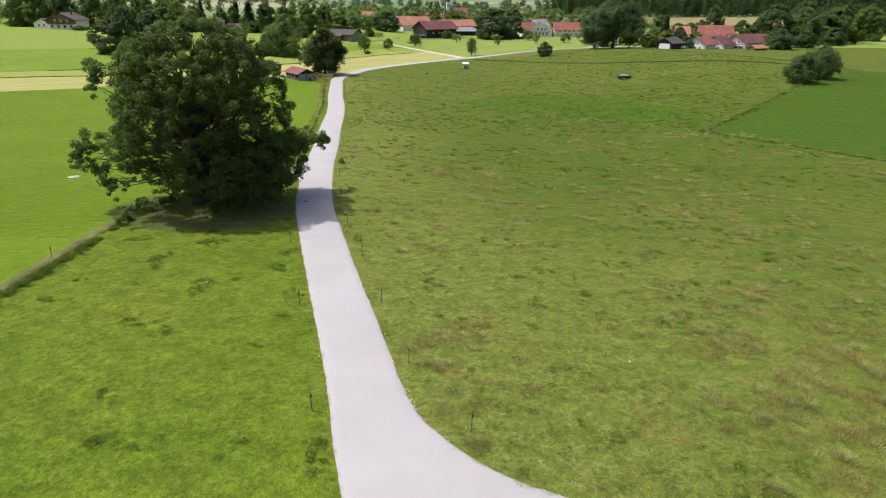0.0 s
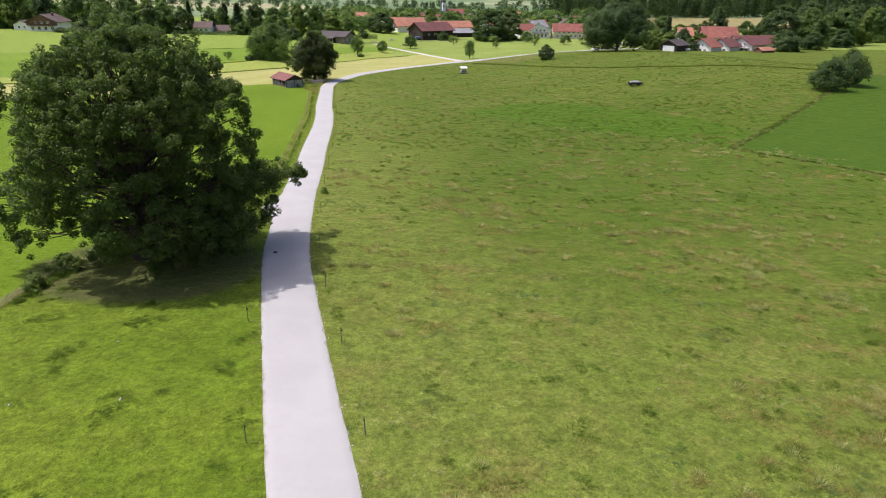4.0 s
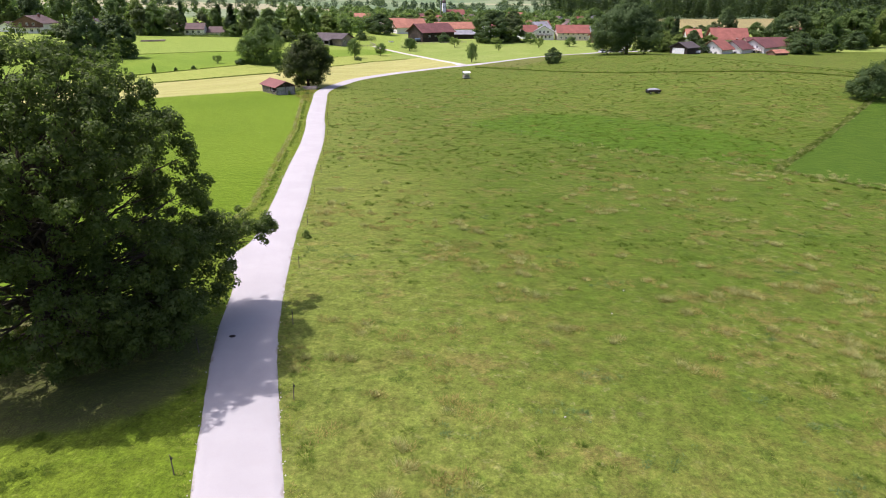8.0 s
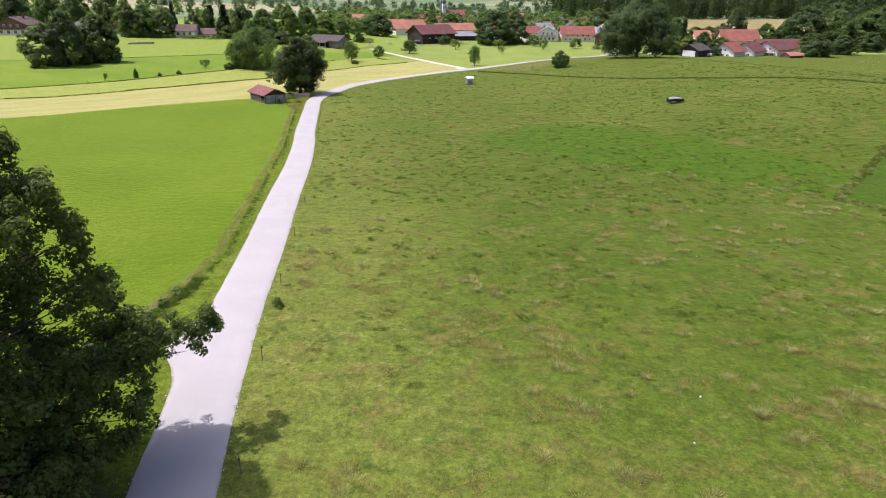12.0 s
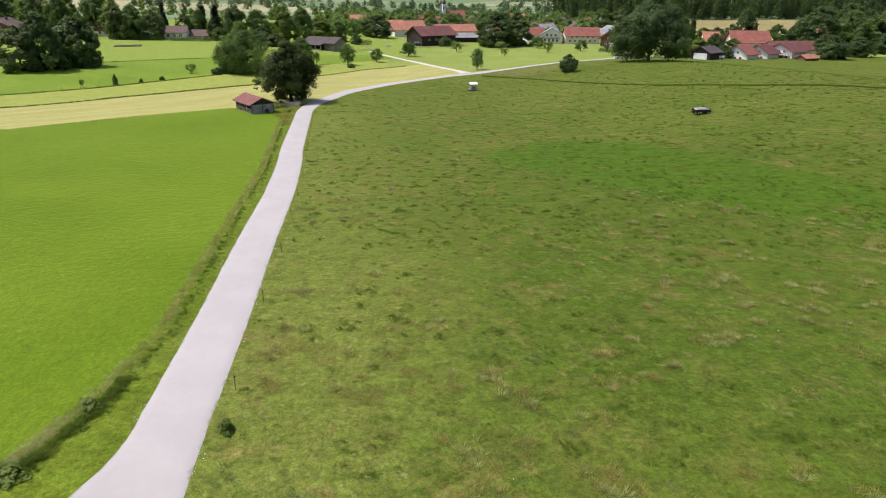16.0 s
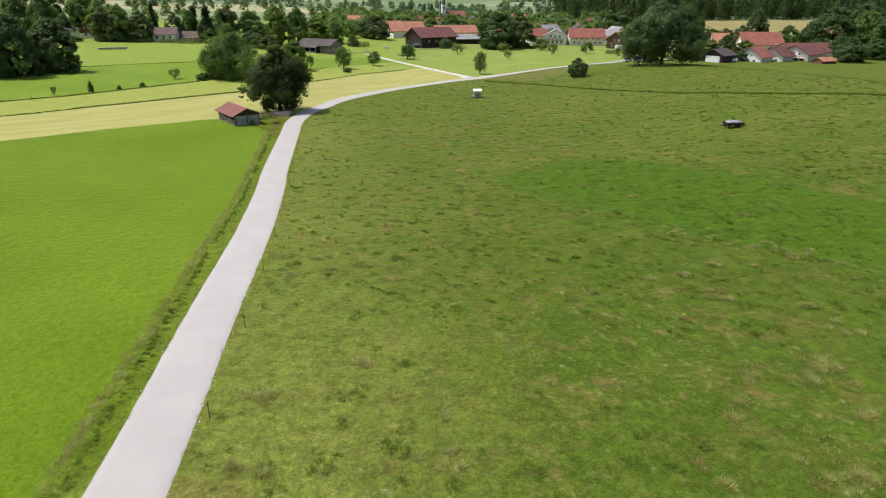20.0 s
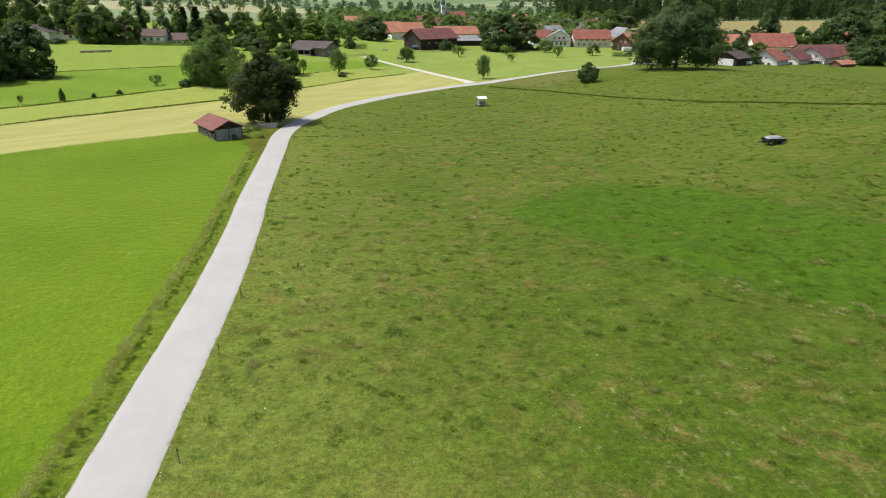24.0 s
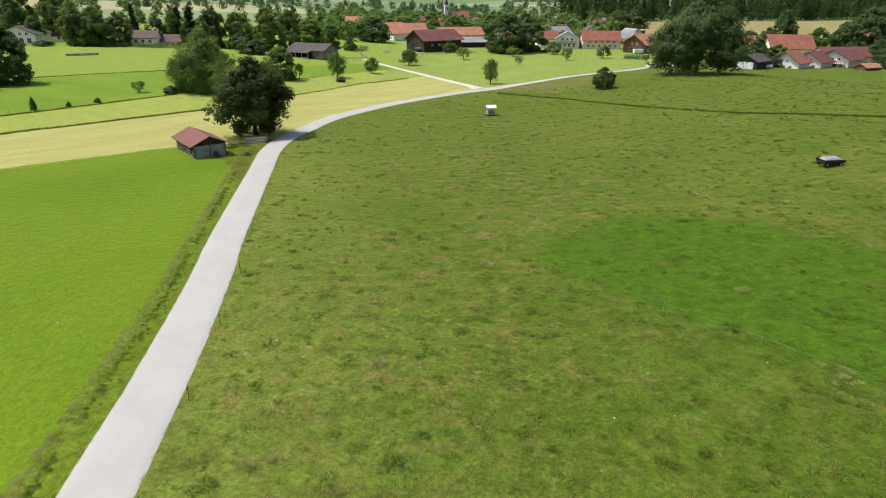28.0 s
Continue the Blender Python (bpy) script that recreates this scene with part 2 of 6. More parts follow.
def ground_material():
    """Meadow, mown and grazed fields: each zone has its own grass; the edges follow the zone distances stored on the sheet."""
    n = Nodes("meadow")
    n5, n1, n02 = n.noise(2.6, 5, 0.65), n.noise(0.55, 4, 0.6), n.noise(0.075, 4, 0.55)
    n12 = n.noise(11.0, 3, 0.6)
    wob = n.math("MULTIPLY", n.math("SUBTRACT", n1, 0.5), 2.2)

    def zone(name, soft=0.5, shift=0.0, rag=1.0):
        d = n.math("ADD", n.attr(name), n.math("MULTIPLY", wob, rag))
        return n.ramp(d, shift - soft, shift + soft)

    # grazed pasture: short grass with rank dark patches and dry stalks
    c = n.mix(n.ramp(n02, 0.32, 0.68), (0.108, 0.146, 0.020), (0.142, 0.170, 0.030))
    # greener rank grass; the hill's cloud shade is darkened into its colour too
    c = n.mix(n.math("MULTIPLY", n.attr("rank"), 0.95), c, n.mix(n.ramp(n02, 0.3, 0.7), (0.050, 0.093, 0.006), (0.074, 0.116, 0.010)))
    c = n.mix(n.ramp(n1, 0.45, 0.72, 0.0, 0.4), c, (0.078, 0.130, 0.010))
    c = n.mix(n.math("MULTIPLY", n.ramp(n.noise(0.42, 4, 0.65), 0.50, 0.66, 0.0, 0.6), n.math("SUBTRACT", 1.0, n.math("MULTIPLY", n.attr("rank"), 0.6))), c, (0.165, 0.140, 0.036))
    c = n.mix(n.math("MULTIPLY", n.math("MULTIPLY", n.ramp(n.noise(0.19, 4, 0.6), 0.54, 0.72, 0.0, 0.7), n.ramp(n5, 0.40, 0.66)), n.math("SUBTRACT", 1.0, n.math("MULTIPLY", n.attr("rank"), 0.5))), c, (0.235, 0.195, 0.066))
    c = n.mix(n.math("MULTIPLY", n.ramp(n.noise(0.95, 3, 0.6), 0.56, 0.70), 0.4), c, (0.058, 0.108, 0.010))
    c = n.mix(n.ramp(n12, 0.35, 0.65, 0.32, 0.0), c, (0.062, 0.098, 0.008))
    c = n.mix(n.math("MULTIPLY", n.attr("sward"), 0.7), c, n.mix(n5, (0.128, 0.172, 0.024), (0.162, 0.194, 0.038)))
    drift = n.ramp(n.noise(0.055, 3, 0.5), 0.40, 0.60, 0.25, 1.0)
    c = n.mix(n.math("MULTIPLY", n.ramp(n.noise(0.34, 5, 0.72), 0.52, 0.63, 0.0, 0.62), drift), c, n.mix(n5, (0.125, 0.105, 0.028), (0.215, 0.165, 0.055)))
    c = n.mix(n.math("MULTIPLY", n.ramp(n.noise(1.05, 4, 0.65), 0.56, 0.63, 0.0, 0.65), n.ramp(n.noise(0.13, 3), 0.38, 0.56, 0.35, 1.0)), c, n.mix(n12, (0.044, 0.082, 0.008), (0.076, 0.120, 0.014)))
    c = n.mix(n.math("MULTIPLY", n.ramp(n.noise(1.55, 5, 0.7), 0.57, 0.66, 0.0, 0.42), drift), c, (0.27, 0.25, 0.11))
    # lush hollow
    lush = n.math("MULTIPLY", n.ramp(n.math("ADD", n.attr("lush"), n.math("MULTIPLY", wob, 0.25)), 0.15, 0.85), 0.85)
    c = n.mix(lush, c, n.mix(n1, (0.038, 0.094, 0.003), (0.066, 0.130, 0.006)))
    # rough dry bank beside the lane
    c = n.mix(n.math("MULTIPLY", n.ramp(n.math("ADD", n.attr("rough"), n.math("MULTIPLY", wob, 0.35)), 0.3, 0.9), 0.7), c, n.mix(n5, (0.175, 0.150, 0.055), (0.105, 0.125, 0.030)))
    # left-hand pasture, greener
    green = n.mix(n.ramp(n02, 0.3, 0.7), (0.096, 0.150, 0.009), (0.124, 0.172, 0.014))
    green = n.mix(n.ramp(n1, 0.45, 0.72, 0.0, 0.75), green, (0.095, 0.152, 0.009))
    green = n.mix(n.ramp(n5, 0.55, 0.75, 0.0, 0.4), green, (0.20, 0.22, 0.05))
    c = n.mix(zone("d_side", 0.4), c, green)
    c = n.mix(1.0, c, n.ramp(n.noise(3.4, 5, 0.7), 0.3, 0.7, 0.70, 1.24), "MULTIPLY")
    c = n.mix(1.0, c, n.ramp(n.noise(0.95, 3, 0.6), 0.32, 0.68, 0.82, 1.13), "MULTIPLY")
    c = n.mix(1.0, c, n.ramp(n.noise(9.0, 4, 0.7), 0.3, 0.7, 0.76, 1.20), "MULTIPLY")
    # smooth bright hay meadow
    hay = n.mix(n.ramp(n02, 0.3, 0.7), (0.095, 0.160, 0.006), (0.122, 0.192, 0.010))
    hay = n.mix(n.ramp(n.noise(0.8, 3, stretch=(1.0, 0.12, 1.0, 8.0)), 0.42, 0.72, 0.0, 0.5), hay, (0.110, 0.170, 0.008))
    hay = n.mix(n.ramp(n5, 0.5, 0.78, 0.0, 0.5), hay, (0.078, 0.132, 0.006))
    hay = n.mix(1.0, hay, n.ramp(n.noise(3.2, 3, 0.6, stretch=(1.0, 0.4, 1.0, 12.0)), 0.3, 0.7, 0.88, 1.10), "MULTIPLY")
    hay = n.mix(1.0, hay, n.ramp(n.noise(5.5, 4, 0.7), 0.3, 0.7, 0.78, 1.18), "MULTIPLY")
    in_hay = zone("d_hay", 0.35, rag=0.5)
    c = n.mix(in_hay, c, hay)
    # far-side meadow behind the lane
    c = n.mix(zone("d_beyond", 0.8), c, n.mix(n.ramp(n02, 0.3, 0.7), (0.175, 0.238, 0.046), (0.215, 0.268, 0.064)))
    # mown strip, straw-coloured
    mown = n.mix(n.ramp(n.noise(0.35, 4, stretch=(1.0, 0.15, 1.0, -42.0)), 0.35, 0.7), (0.305, 0.302, 0.098), (0.375, 0.36, 0.135))
    mown = n.mix(n.ramp(n5, 0.45, 0.75, 0.0, 0.5), mown, (0.27, 0.285, 0.085))
    c = n.mix(zone("d_mown", 0.5, rag=0.5), c, mown)
    c = n.mix(zone("d_stubble", 0.6, rag=0.5), c, n.mix(n.ramp(n1, 0.35, 0.7), (0.225, 0.275, 0.055), (0.275, 0.305, 0.07)))
    slope = n.mix(n.ramp(n02, 0.3, 0.7), (0.128, 0.208, 0.020), (0.165, 0.240, 0.028))
    slope = n.mix(n.ramp(n.noise(0.3, 3, stretch=(0.2, 1.0, 1.0, -30.0)), 0.45, 0.7, 0.0, 0.5), slope, (0.105, 0.180, 0.016))
    c = n.mix(zone("d_slope", 0.6, rag=0.5), c, slope)
    c = n.mix(zone("d_top", 0.8, rag=0.6), c, n.mix(n.ramp(n1, 0.3, 0.7), (0.170, 0.242, 0.036), (0.215, 0.275, 0.052)))
    # the sown field on the hill
    c = n.mix(zone("d_sown", 0.5), c, n.mix(n.ramp(n1, 0.3, 0.7), (0.038, 0.080, 0.005), (0.054, 0.098, 0.008)))
    # ridges of rank grass on the field edges
    c = n.mix(n.math("MULTIPLY", n.ramp(n.attr("edge_line"), 0.30, 0.70), 0.92), c, n.mix(n5, (0.055, 0.062, 0.020), (0.12, 0.105, 0.04)))
    c = n.mix(n.math("MULTIPLY", n.ramp(n.attr("verge"), 0.3, 0.8), n.ramp(n1, 0.35, 0.65, 0.25, 0.9)), c, n.mix(n5, (0.28, 0.26, 0.10), (0.15, 0.19, 0.035)))
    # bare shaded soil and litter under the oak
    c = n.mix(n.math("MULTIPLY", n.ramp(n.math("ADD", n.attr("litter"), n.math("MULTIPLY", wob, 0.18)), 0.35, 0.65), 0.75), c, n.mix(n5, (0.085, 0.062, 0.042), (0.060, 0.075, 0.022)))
    # distant farmland, its greens cooled and paled by haze put into the colour
    v = n.tree.nodes.new("ShaderNodeTexVoronoi")
    v.inputs["Scale"].default_value = 0.0052
    m = n.tree.nodes.new("ShaderNodeMapping")
    m.inputs["Scale"].default_value, m.inputs["Rotation"].default_value = (0.45, 1.0, 1.0), (0, 0, radians(24))
    n.tree.links.new(n.pos.outputs["Position"], m.inputs["Vector"])
    n.tree.links.new(m.outputs["Vector"], v.inputs["Vector"])
    sep = n.tree.nodes.new("ShaderNodeSeparateColor")
    n.tree.links.new(v.outputs["Color"], sep.inputs[0])
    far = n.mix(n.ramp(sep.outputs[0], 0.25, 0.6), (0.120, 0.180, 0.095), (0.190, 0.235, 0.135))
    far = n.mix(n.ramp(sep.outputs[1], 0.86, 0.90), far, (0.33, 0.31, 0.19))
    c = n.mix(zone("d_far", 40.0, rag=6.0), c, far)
    c = n.mix(zone("d_corn", 2.0), c, n.mix(n.ramp(n.noise(0.06, 3, stretch=(1.0, 0.2, 1.0, 10.0)), 0.3, 0.7), (0.225, 0.190, 0.085), (0.275, 0.230, 0.108)))
    hgt = n.math("ADD", n.math("MULTIPLY", n5, 0.6), n.math("ADD", n.math("MULTIPLY", n12, 0.45), n.math("MULTIPLY", n.noise(1.25, 3, 0.5), 1.5)))
    # trodden humps over the grazed hill
    humps = n.noise(0.75, 3, 0.5, stretch=(0.7, 1.0, 1.0, 15.0))
    hgt = n.math("ADD", hgt, n.math("MULTIPLY", n.math("MULTIPLY", humps, n.attr("humps")), 4.0))
    hgt = n.math("MULTIPLY", hgt, n.math("SUBTRACT", 1.0, n.math("MULTIPLY", in_hay, 0.5)))
    # the nap of the grass shines when seen along the slope
    n.link(n.math("ADD", 0.25, n.math("MULTIPLY", in_hay, 0.35)), n.bsdf.inputs["Sheen Weight"])
    n.bsdf.inputs["Sheen Roughness"].default_value = 0.22
    n.bsdf.inputs["Sheen Tint"].default_value = (0.68, 0.92, 0.12, 1.0)
    return n.done(c, 0.95, hgt, 0.12, spec=0.1)


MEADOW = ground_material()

# ---------- land ----------


def sstep(a, b, v):
    u = min(1.0, max(0.0, (v - a) / (b - a)))
    return u * u * (3 - 2 * u)


def smax(a, b, k):
    d = max(-30.0, min(30.0, (a - b) / k))
    return b + k * math.log1p(math.exp(d))


def terrain(x, y):
    """A meadow that falls away ahead, a flat valley floor, a low hill on one side and rising land far off."""
    xc, yc = 200 * math.tanh(x / 200), max(y, -200.0)
    z = smax(-0.0488 * yc - 0.031 * xc, -9.3 - 0.0279 * min(xc, 0.0), 0.9)
    sy = 52.0 if y < 178 else 62.0
    z += 8.2 * math.exp(-(((x - 95) / 38.0) ** 2) / 2 - ((y - 178) / sy) ** 2 / 2)
    z += 2.0 * math.exp(-(((x - 85) / 25.0) ** 2) / 2 - ((y - 268) / 25.0) ** 2 / 2)
    z += 2.0 * sstep(190, 245, y) * sstep(-5, -55, x)
    r = math.hypot(x, y)
    return z + 0.022 * smax(r - 750, 0, 60) + 0.02 * smax(r - 2500, 0, 200)


def smooth_line(points, step=2.0):
    """A flowing line through the given points."""
    out = []
    for i in range(len(points) - 1):
        p0, p1, p2, p3 = (Vector(points[min(max(i + k, 0), len(points) - 1)]) for k in (-1, 0, 1, 2))
        n = max(1, int((p2 - p1).length / step))
        for k in range(n):
            u = k / n
            out.append(0.5 * (2 * p1 + (p2 - p0) * u + (2 * p0 - 5 * p1 + 4 * p2 - p3) * u * u + (3 * p1 - p0 - 3 * p2 + p3) * u**3))
    return out + [Vector(points[-1])]


LANE = smooth_line([(14, -60), (4.2, 0), (-0.3, 18), (-1.6, 24.3), (-2.8, 29.7), (-4.65, 37.4), (-7.4, 49.4), (-9.05, 57.7), (-10.7, 72), (-11.85, 87),
                    (-13.1, 100.8), (-14.4, 118), (-16.15, 134.3), (-17.9, 147), (-21.2, 177), (-22.3, 188), (-21.9, 198), (-19.6, 208), (-14.9, 222.8),
                    (-3.2, 243), (11.75, 258.2), (22.1, 265.9), (38.6, 278), (49.1, 286.3), (72, 301.6), (92, 324), (122, 340)])
PATHWAY = smooth_line([(21.0, 267.5), (10.3, 292), (3.3, 308), (-6.9, 328.5), (-18, 350)])
LANE_Y, LANE_X = [p.y for p in LANE], [p.x for p in LANE]
FAR_X, FAR_Y = [p.x for p in LANE if p.y >= 190], [p.y for p in LANE if p.y >= 190]


def lane_x(y):
    return float(np.interp(y, LANE_Y, LANE_X))


EDGE_LEFT = ([-60, 30, 52, 62, 70, 76, 84, 99, 132, 155, 174, 190], [-27, -24.5, -23.5, -20, -17.3, -15.8, -15.0, -16.4, -19.3, -22.4, -24.9, -26])
MOWN_NEAR = ([-300, -100, -66, -55, -40, -28, -22], [-60, 124, 158, 173, 188.5, 195, 200])
MOWN_FAR = ([-300, -100, -80, -67, -41, -26, -14, 7], [10, 170, 183, 200, 223, 251, 277, 303])
SHRUBS_AT = ([-300, -100, -78, -67, -55, -41, -25, -5], [60, 193, 211, 222, 234.5, 258, 290, 322])
SLOPE_TOP = ([-300, -97, -85, -69, -40, -20], [150, 258, 269, 282, 305, 330])


def line_y(line, x):
    return float(np.interp(x, line[0], line[1]))


def zones(x, y):
    """Signed distances (metres, positive inside) to the fields' edges, and soft masks."""
    z = {}
    lx = lane_x(y) if y < 205 else 1e3
    left_edge = float(np.interp(y, *EDGE_LEFT))
    z["d_side"] = (lx - x) - 1.5 if y < 200 else -9
    d_hay = min(left_edge - x, (line_y(MOWN_NEAR, x) - y) * 0.72)
    z["d_hay"] = d_hay
    if y < 205:
        behind = min(lx - 1.5 - x, (y - line_y(MOWN_NEAR, x)) * 0.72)
    else:
        u = float(np.interp(x, FAR_X, FAR_Y)) if x > -22.5 else 205.0
        behind = (y - u) * 0.75 if x > -22 else 9.0
    z["d_beyond"] = max(-9, min(9, behind))
    in_mown = min((y - line_y(MOWN_NEAR, x)) * 0.72, (line_y(MOWN_FAR, x) - y) * 0.72, behind)
    if x > -12:
        in_mown = min(in_mown, off_side(x, y))
    z["d_mown"] = in_mown
    z["d_stubble"] = min((y - line_y(MOWN_FAR, x)) * 0.72, (line_y(SHRUBS_AT, x) - y) * 0.72, -x - 8)
    z["d_slope"] = min((y - line_y(SHRUBS_AT, x)) * 0.72, (line_y(SLOPE_TOP, x) - y) * 0.8, -x - 5)
    z["d_top"] = min((y - line_y(SLOPE_TOP, x)) * 0.8, -x - 5)
    c = Vector((47.8, 101.4))
    e1, e2 = Vector((0.71, 0.704)), Vector((0.62, -0.785))
    d = Vector((x, y)) - c
    z["d_sown"] = min(e1.x * -d.y + e1.y * d.x, e2.x * d.y - e2.y * d.x)
    hollow = [Vector(p) for p in ((2, 149), (11.6, 137), (19, 128), (28, 117), (48, 101))]
    hx = float(np.interp(x, [p.x for p in hollow], [p.y for p in hollow]))
    top = float(np.interp(x, [9, 16.5, 24, 35, 43.5, 60, 70], [140, 150, 154, 150, 139, 114, 95]))
    z["lush"] = sstep(-0.6, 2.0, (y - hx) * 0.78) * sstep(-2, 5, (top - y) * 0.75) * sstep(8, 13, x) * sstep(62, 50, x)
    # rank grass away from the lane, also the mask of the painted cloud shade
    z["rank"] = sstep(4, 26, x - lane_x(min(y, 200.0))) * sstep(25, 80, y) * (0.55 + 0.45 * sstep(165, 115, y))
    z["rank"] = max(z["rank"], 0.6 * sstep(70, 112, y))
    z["sward"] = (0.8 + 0.2 * sstep(125, 95, y)) * sstep(19 + 22 * sstep(60, 30, y), 3, x - lane_x(min(y, 200.0))) * sstep(215, 190, y) if x > lane_x(min(y, 200.0)) else 0.0
    z["rough"] = sstep(0, 3, min((float(np.interp(x, FAR_X, FAR_Y)) - y) * 0.8 - 2.0, (y - float(np.interp(x, [22, 38, 50, 60], [262, 247, 262, 285]))) * 0.7)) if 22 < x < 75 and y > 235 else 0.0
    lines = [(abs(y - line_y(MOWN_FAR, x)) * 0.72, x < 0), (abs(y - line_y(SHRUBS_AT, x)) * 0.72, x < -25), (abs(y - line_y(SLOPE_TOP, x)) * 0.8, x < -40)]
    near = min([v for v, on in lines if on] or [9])
    fence = float(np.interp(x, [23.8, 38, 50.6, 60.5, 76, 120], [257, 240, 217, 201, 185, 160]))
    if x > 24:
        near = min(near, abs(y - fence) * 0.6)
    if abs(z["d_sown"]) < 3 and x > 45:
        near = min(near, abs(z["d_sown"]) + 0.2)
    z["edge_line"] = sstep(1.1, 0.1, near)
    v = 0.0
    if y < 205:
        side = x - lx
        v = sstep(0.5, 0.1, abs(side + 1.95)) * 0.55 + sstep(1.2, 0.2, abs(side - 2.4)) * 0.6
        v = max(v, 0.45 * sstep(0.6, 0.05, abs(x - left_edge)) if y > 80 else sstep(0.8, 0.1, abs(x - left_edge)))
    if x < -29:
        v = max(v, sstep(0.7, 0.15, abs((y - line_y(MOWN_NEAR, x)) * 0.72 + 0.5)) * 0.9)
    z["verge"] = min(1.0, v) * 0.8
    z["humps"] = sstep(8, 30, x - lane_x(min(y, 200.0))) * sstep(90, 140, y) * sstep(330, 260, y) if y > 90 and x > -20 else 0.0
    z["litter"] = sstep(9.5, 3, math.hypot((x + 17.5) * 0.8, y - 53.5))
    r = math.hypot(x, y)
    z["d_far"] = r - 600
    z["d_corn"] = min((y - 560), 760 - y, x - 170)
    return z


def off_side(x, y):
    """Positive on the mown side of the pathway that leaves the lane."""
    px = float(np.interp(y, [p.y for p in PATHWAY], [p.x for p in PATHWAY]))
    return px - x - 1.2


def mesh_from(name, verts, faces, material=None, smooth=False):
    """A mesh from arrays of vertices and of faces with equal corner counts."""
    verts, faces = np.asarray(verts, np.float32), np.asarray(faces, np.int32)
    me = bpy.data.meshes.new(name)
    k = faces.shape[1]
    me.vertices.add(len(verts))
    me.vertices.foreach_set("co", verts.ravel())
    me.loops.add(faces.size)
    me.loops.foreach_set("vertex_index", faces.ravel())
    me.polygons.add(len(faces))
    me.polygons.foreach_set("loop_start", np.arange(0, faces.size, k, dtype=np.int32))
    me.update(calc_edges=True)
    if smooth:
        me.polygons.foreach_set("use_smooth", np.ones(len(faces), bool))
    if material:
        me.materials.append(material)
    return me


def spread(lo, hi, step, ends, grow=1.13):
    a, s = [lo], step
    while a[0] > ends[0]:
        s *= grow
        a.insert(0, a[0] - s)
    b, s = [], step
    v = lo
    while v < hi:
        v += step
        b.append(v)
    while b[-1] < ends[1]:
        s *= grow
        b.append(b[-1] + s)
    return a + b


def build_ground():
    xs, ys = spread(-120, 130, 1.5, (-4700, 4700)), spread(8, 345, 1.5, (-900, 4700))
    verts = [(x, y, terrain(x, y)) for y in ys for x in xs]
    w = len(xs)
    faces = [(j * w + i, j * w + i + 1, (j + 1) * w + i + 1, (j + 1) * w + i) for j in range(len(ys) - 1) for i in range(w - 1)]
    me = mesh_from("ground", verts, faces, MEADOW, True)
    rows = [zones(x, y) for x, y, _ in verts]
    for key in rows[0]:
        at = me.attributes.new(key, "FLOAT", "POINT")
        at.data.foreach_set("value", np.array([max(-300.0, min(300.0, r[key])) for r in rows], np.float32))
    return tagged(new("ground", me), "sloping green pasture and hay meadows falling to a valley", "meadow", kind="structure")


build_ground()


def strip(name, line, half_left, half_right, material, lift=0.05, cols=8):
    """A lane laid on the land, with sunk ragged edges."""
    rnd = random.Random(5)
    verts, faces, edge = [], [], []
    n = len(line)
    for i, p in enumerate(line):
        d = (line[min(i + 1, n - 1)] - line[max(i - 1, 0)]).normalized()
        nx, ny = d.y, -d.x
        hl, hr = half_left(p), half_right(p)
        jl, jr = (rnd.uniform(-0.02, 0.02) + 0.03 * noise.noise(Vector((p.y * 0.35, k * 7.0, 1.0))) for k in (0, 1))
        for k in range(cols + 1):
            u = -1 + 2 * k / cols
            s = u * (hr + jr) if u > 0 else u * (hl + jl)
            x, y = p.x + nx * s, p.y + ny * s
            verts.append((x, y, terrain(x, y) + lift - (0.07 if abs(u) == 1 else 0) + 0.03 * (1 - u * u)))
            edge.append(abs(u))
        if i:
            a, b = (i - 1) * (cols + 1), i * (cols + 1)
            faces += [(a + k, a + k + 1, b + k + 1, b + k) for k in range(cols)]
    me = mesh_from(name, verts, faces, material, True)
    me.attributes.new("edge", "FLOAT", "POINT").data.foreach_set("value", np.array(edge, np.float32))
    return new(name, me)


LANE_FINE = smooth_line([tuple(p) for p in LANE], 0.6)
SOIL = plain("bare_soil", (0.125, 0.095, 0.058), 0.95, 0.45, 1.1, 7.0, 0.03)
tagged(strip("road_shoulder", [p for p in LANE_FINE if 22 < p.y < 262],
             lambda p: 1.93 + 0.16 * noise.noise(Vector((p.y * 0.5, 3.0, 0.0))) + 1.4 * math.exp(-(((p.y - 69.3) / 2.6) ** 2)),
             lambda p: 1.86 + 0.14 * noise.noise(Vector((p.y * 0.5, 9.0, 0.0))) + (min(6.0, 0.058 * (25 - p.y) ** 2) if p.y < 25 else 0.0), SOIL, lift=0.03, cols=6),
       "narrow strip of bare brown soil along the lane's edges", "soil", kind="structure")
tagged(strip("road", LANE_FINE,
             lambda p: 1.78 + 1.4 * math.exp(-(((p.y - 69.3) / 2.6) ** 2)),
             lambda p: 1.75 + (min(6.0, 0.058 * (25 - p.y) ** 2) if p.y < 25 else 0.0) + 1.2 * math.exp(-(((p.y - 267) / 5) ** 2)), ROAD, cols=14),
       "narrow pale grey asphalt farm lane between meadows", "road", kind="structure")
tagged(strip("side_path", smooth_line([tuple(p) for p in PATHWAY], 1.0), lambda p: 1.25 + 2.0 * math.exp(-(((p.y - 267) / 5) ** 2)), lambda p: 1.25, GRAVEL, lift=0.055),
       "pale gravel path leaving the lane at a junction", "path", kind="structure")

# ---------- plants ----------


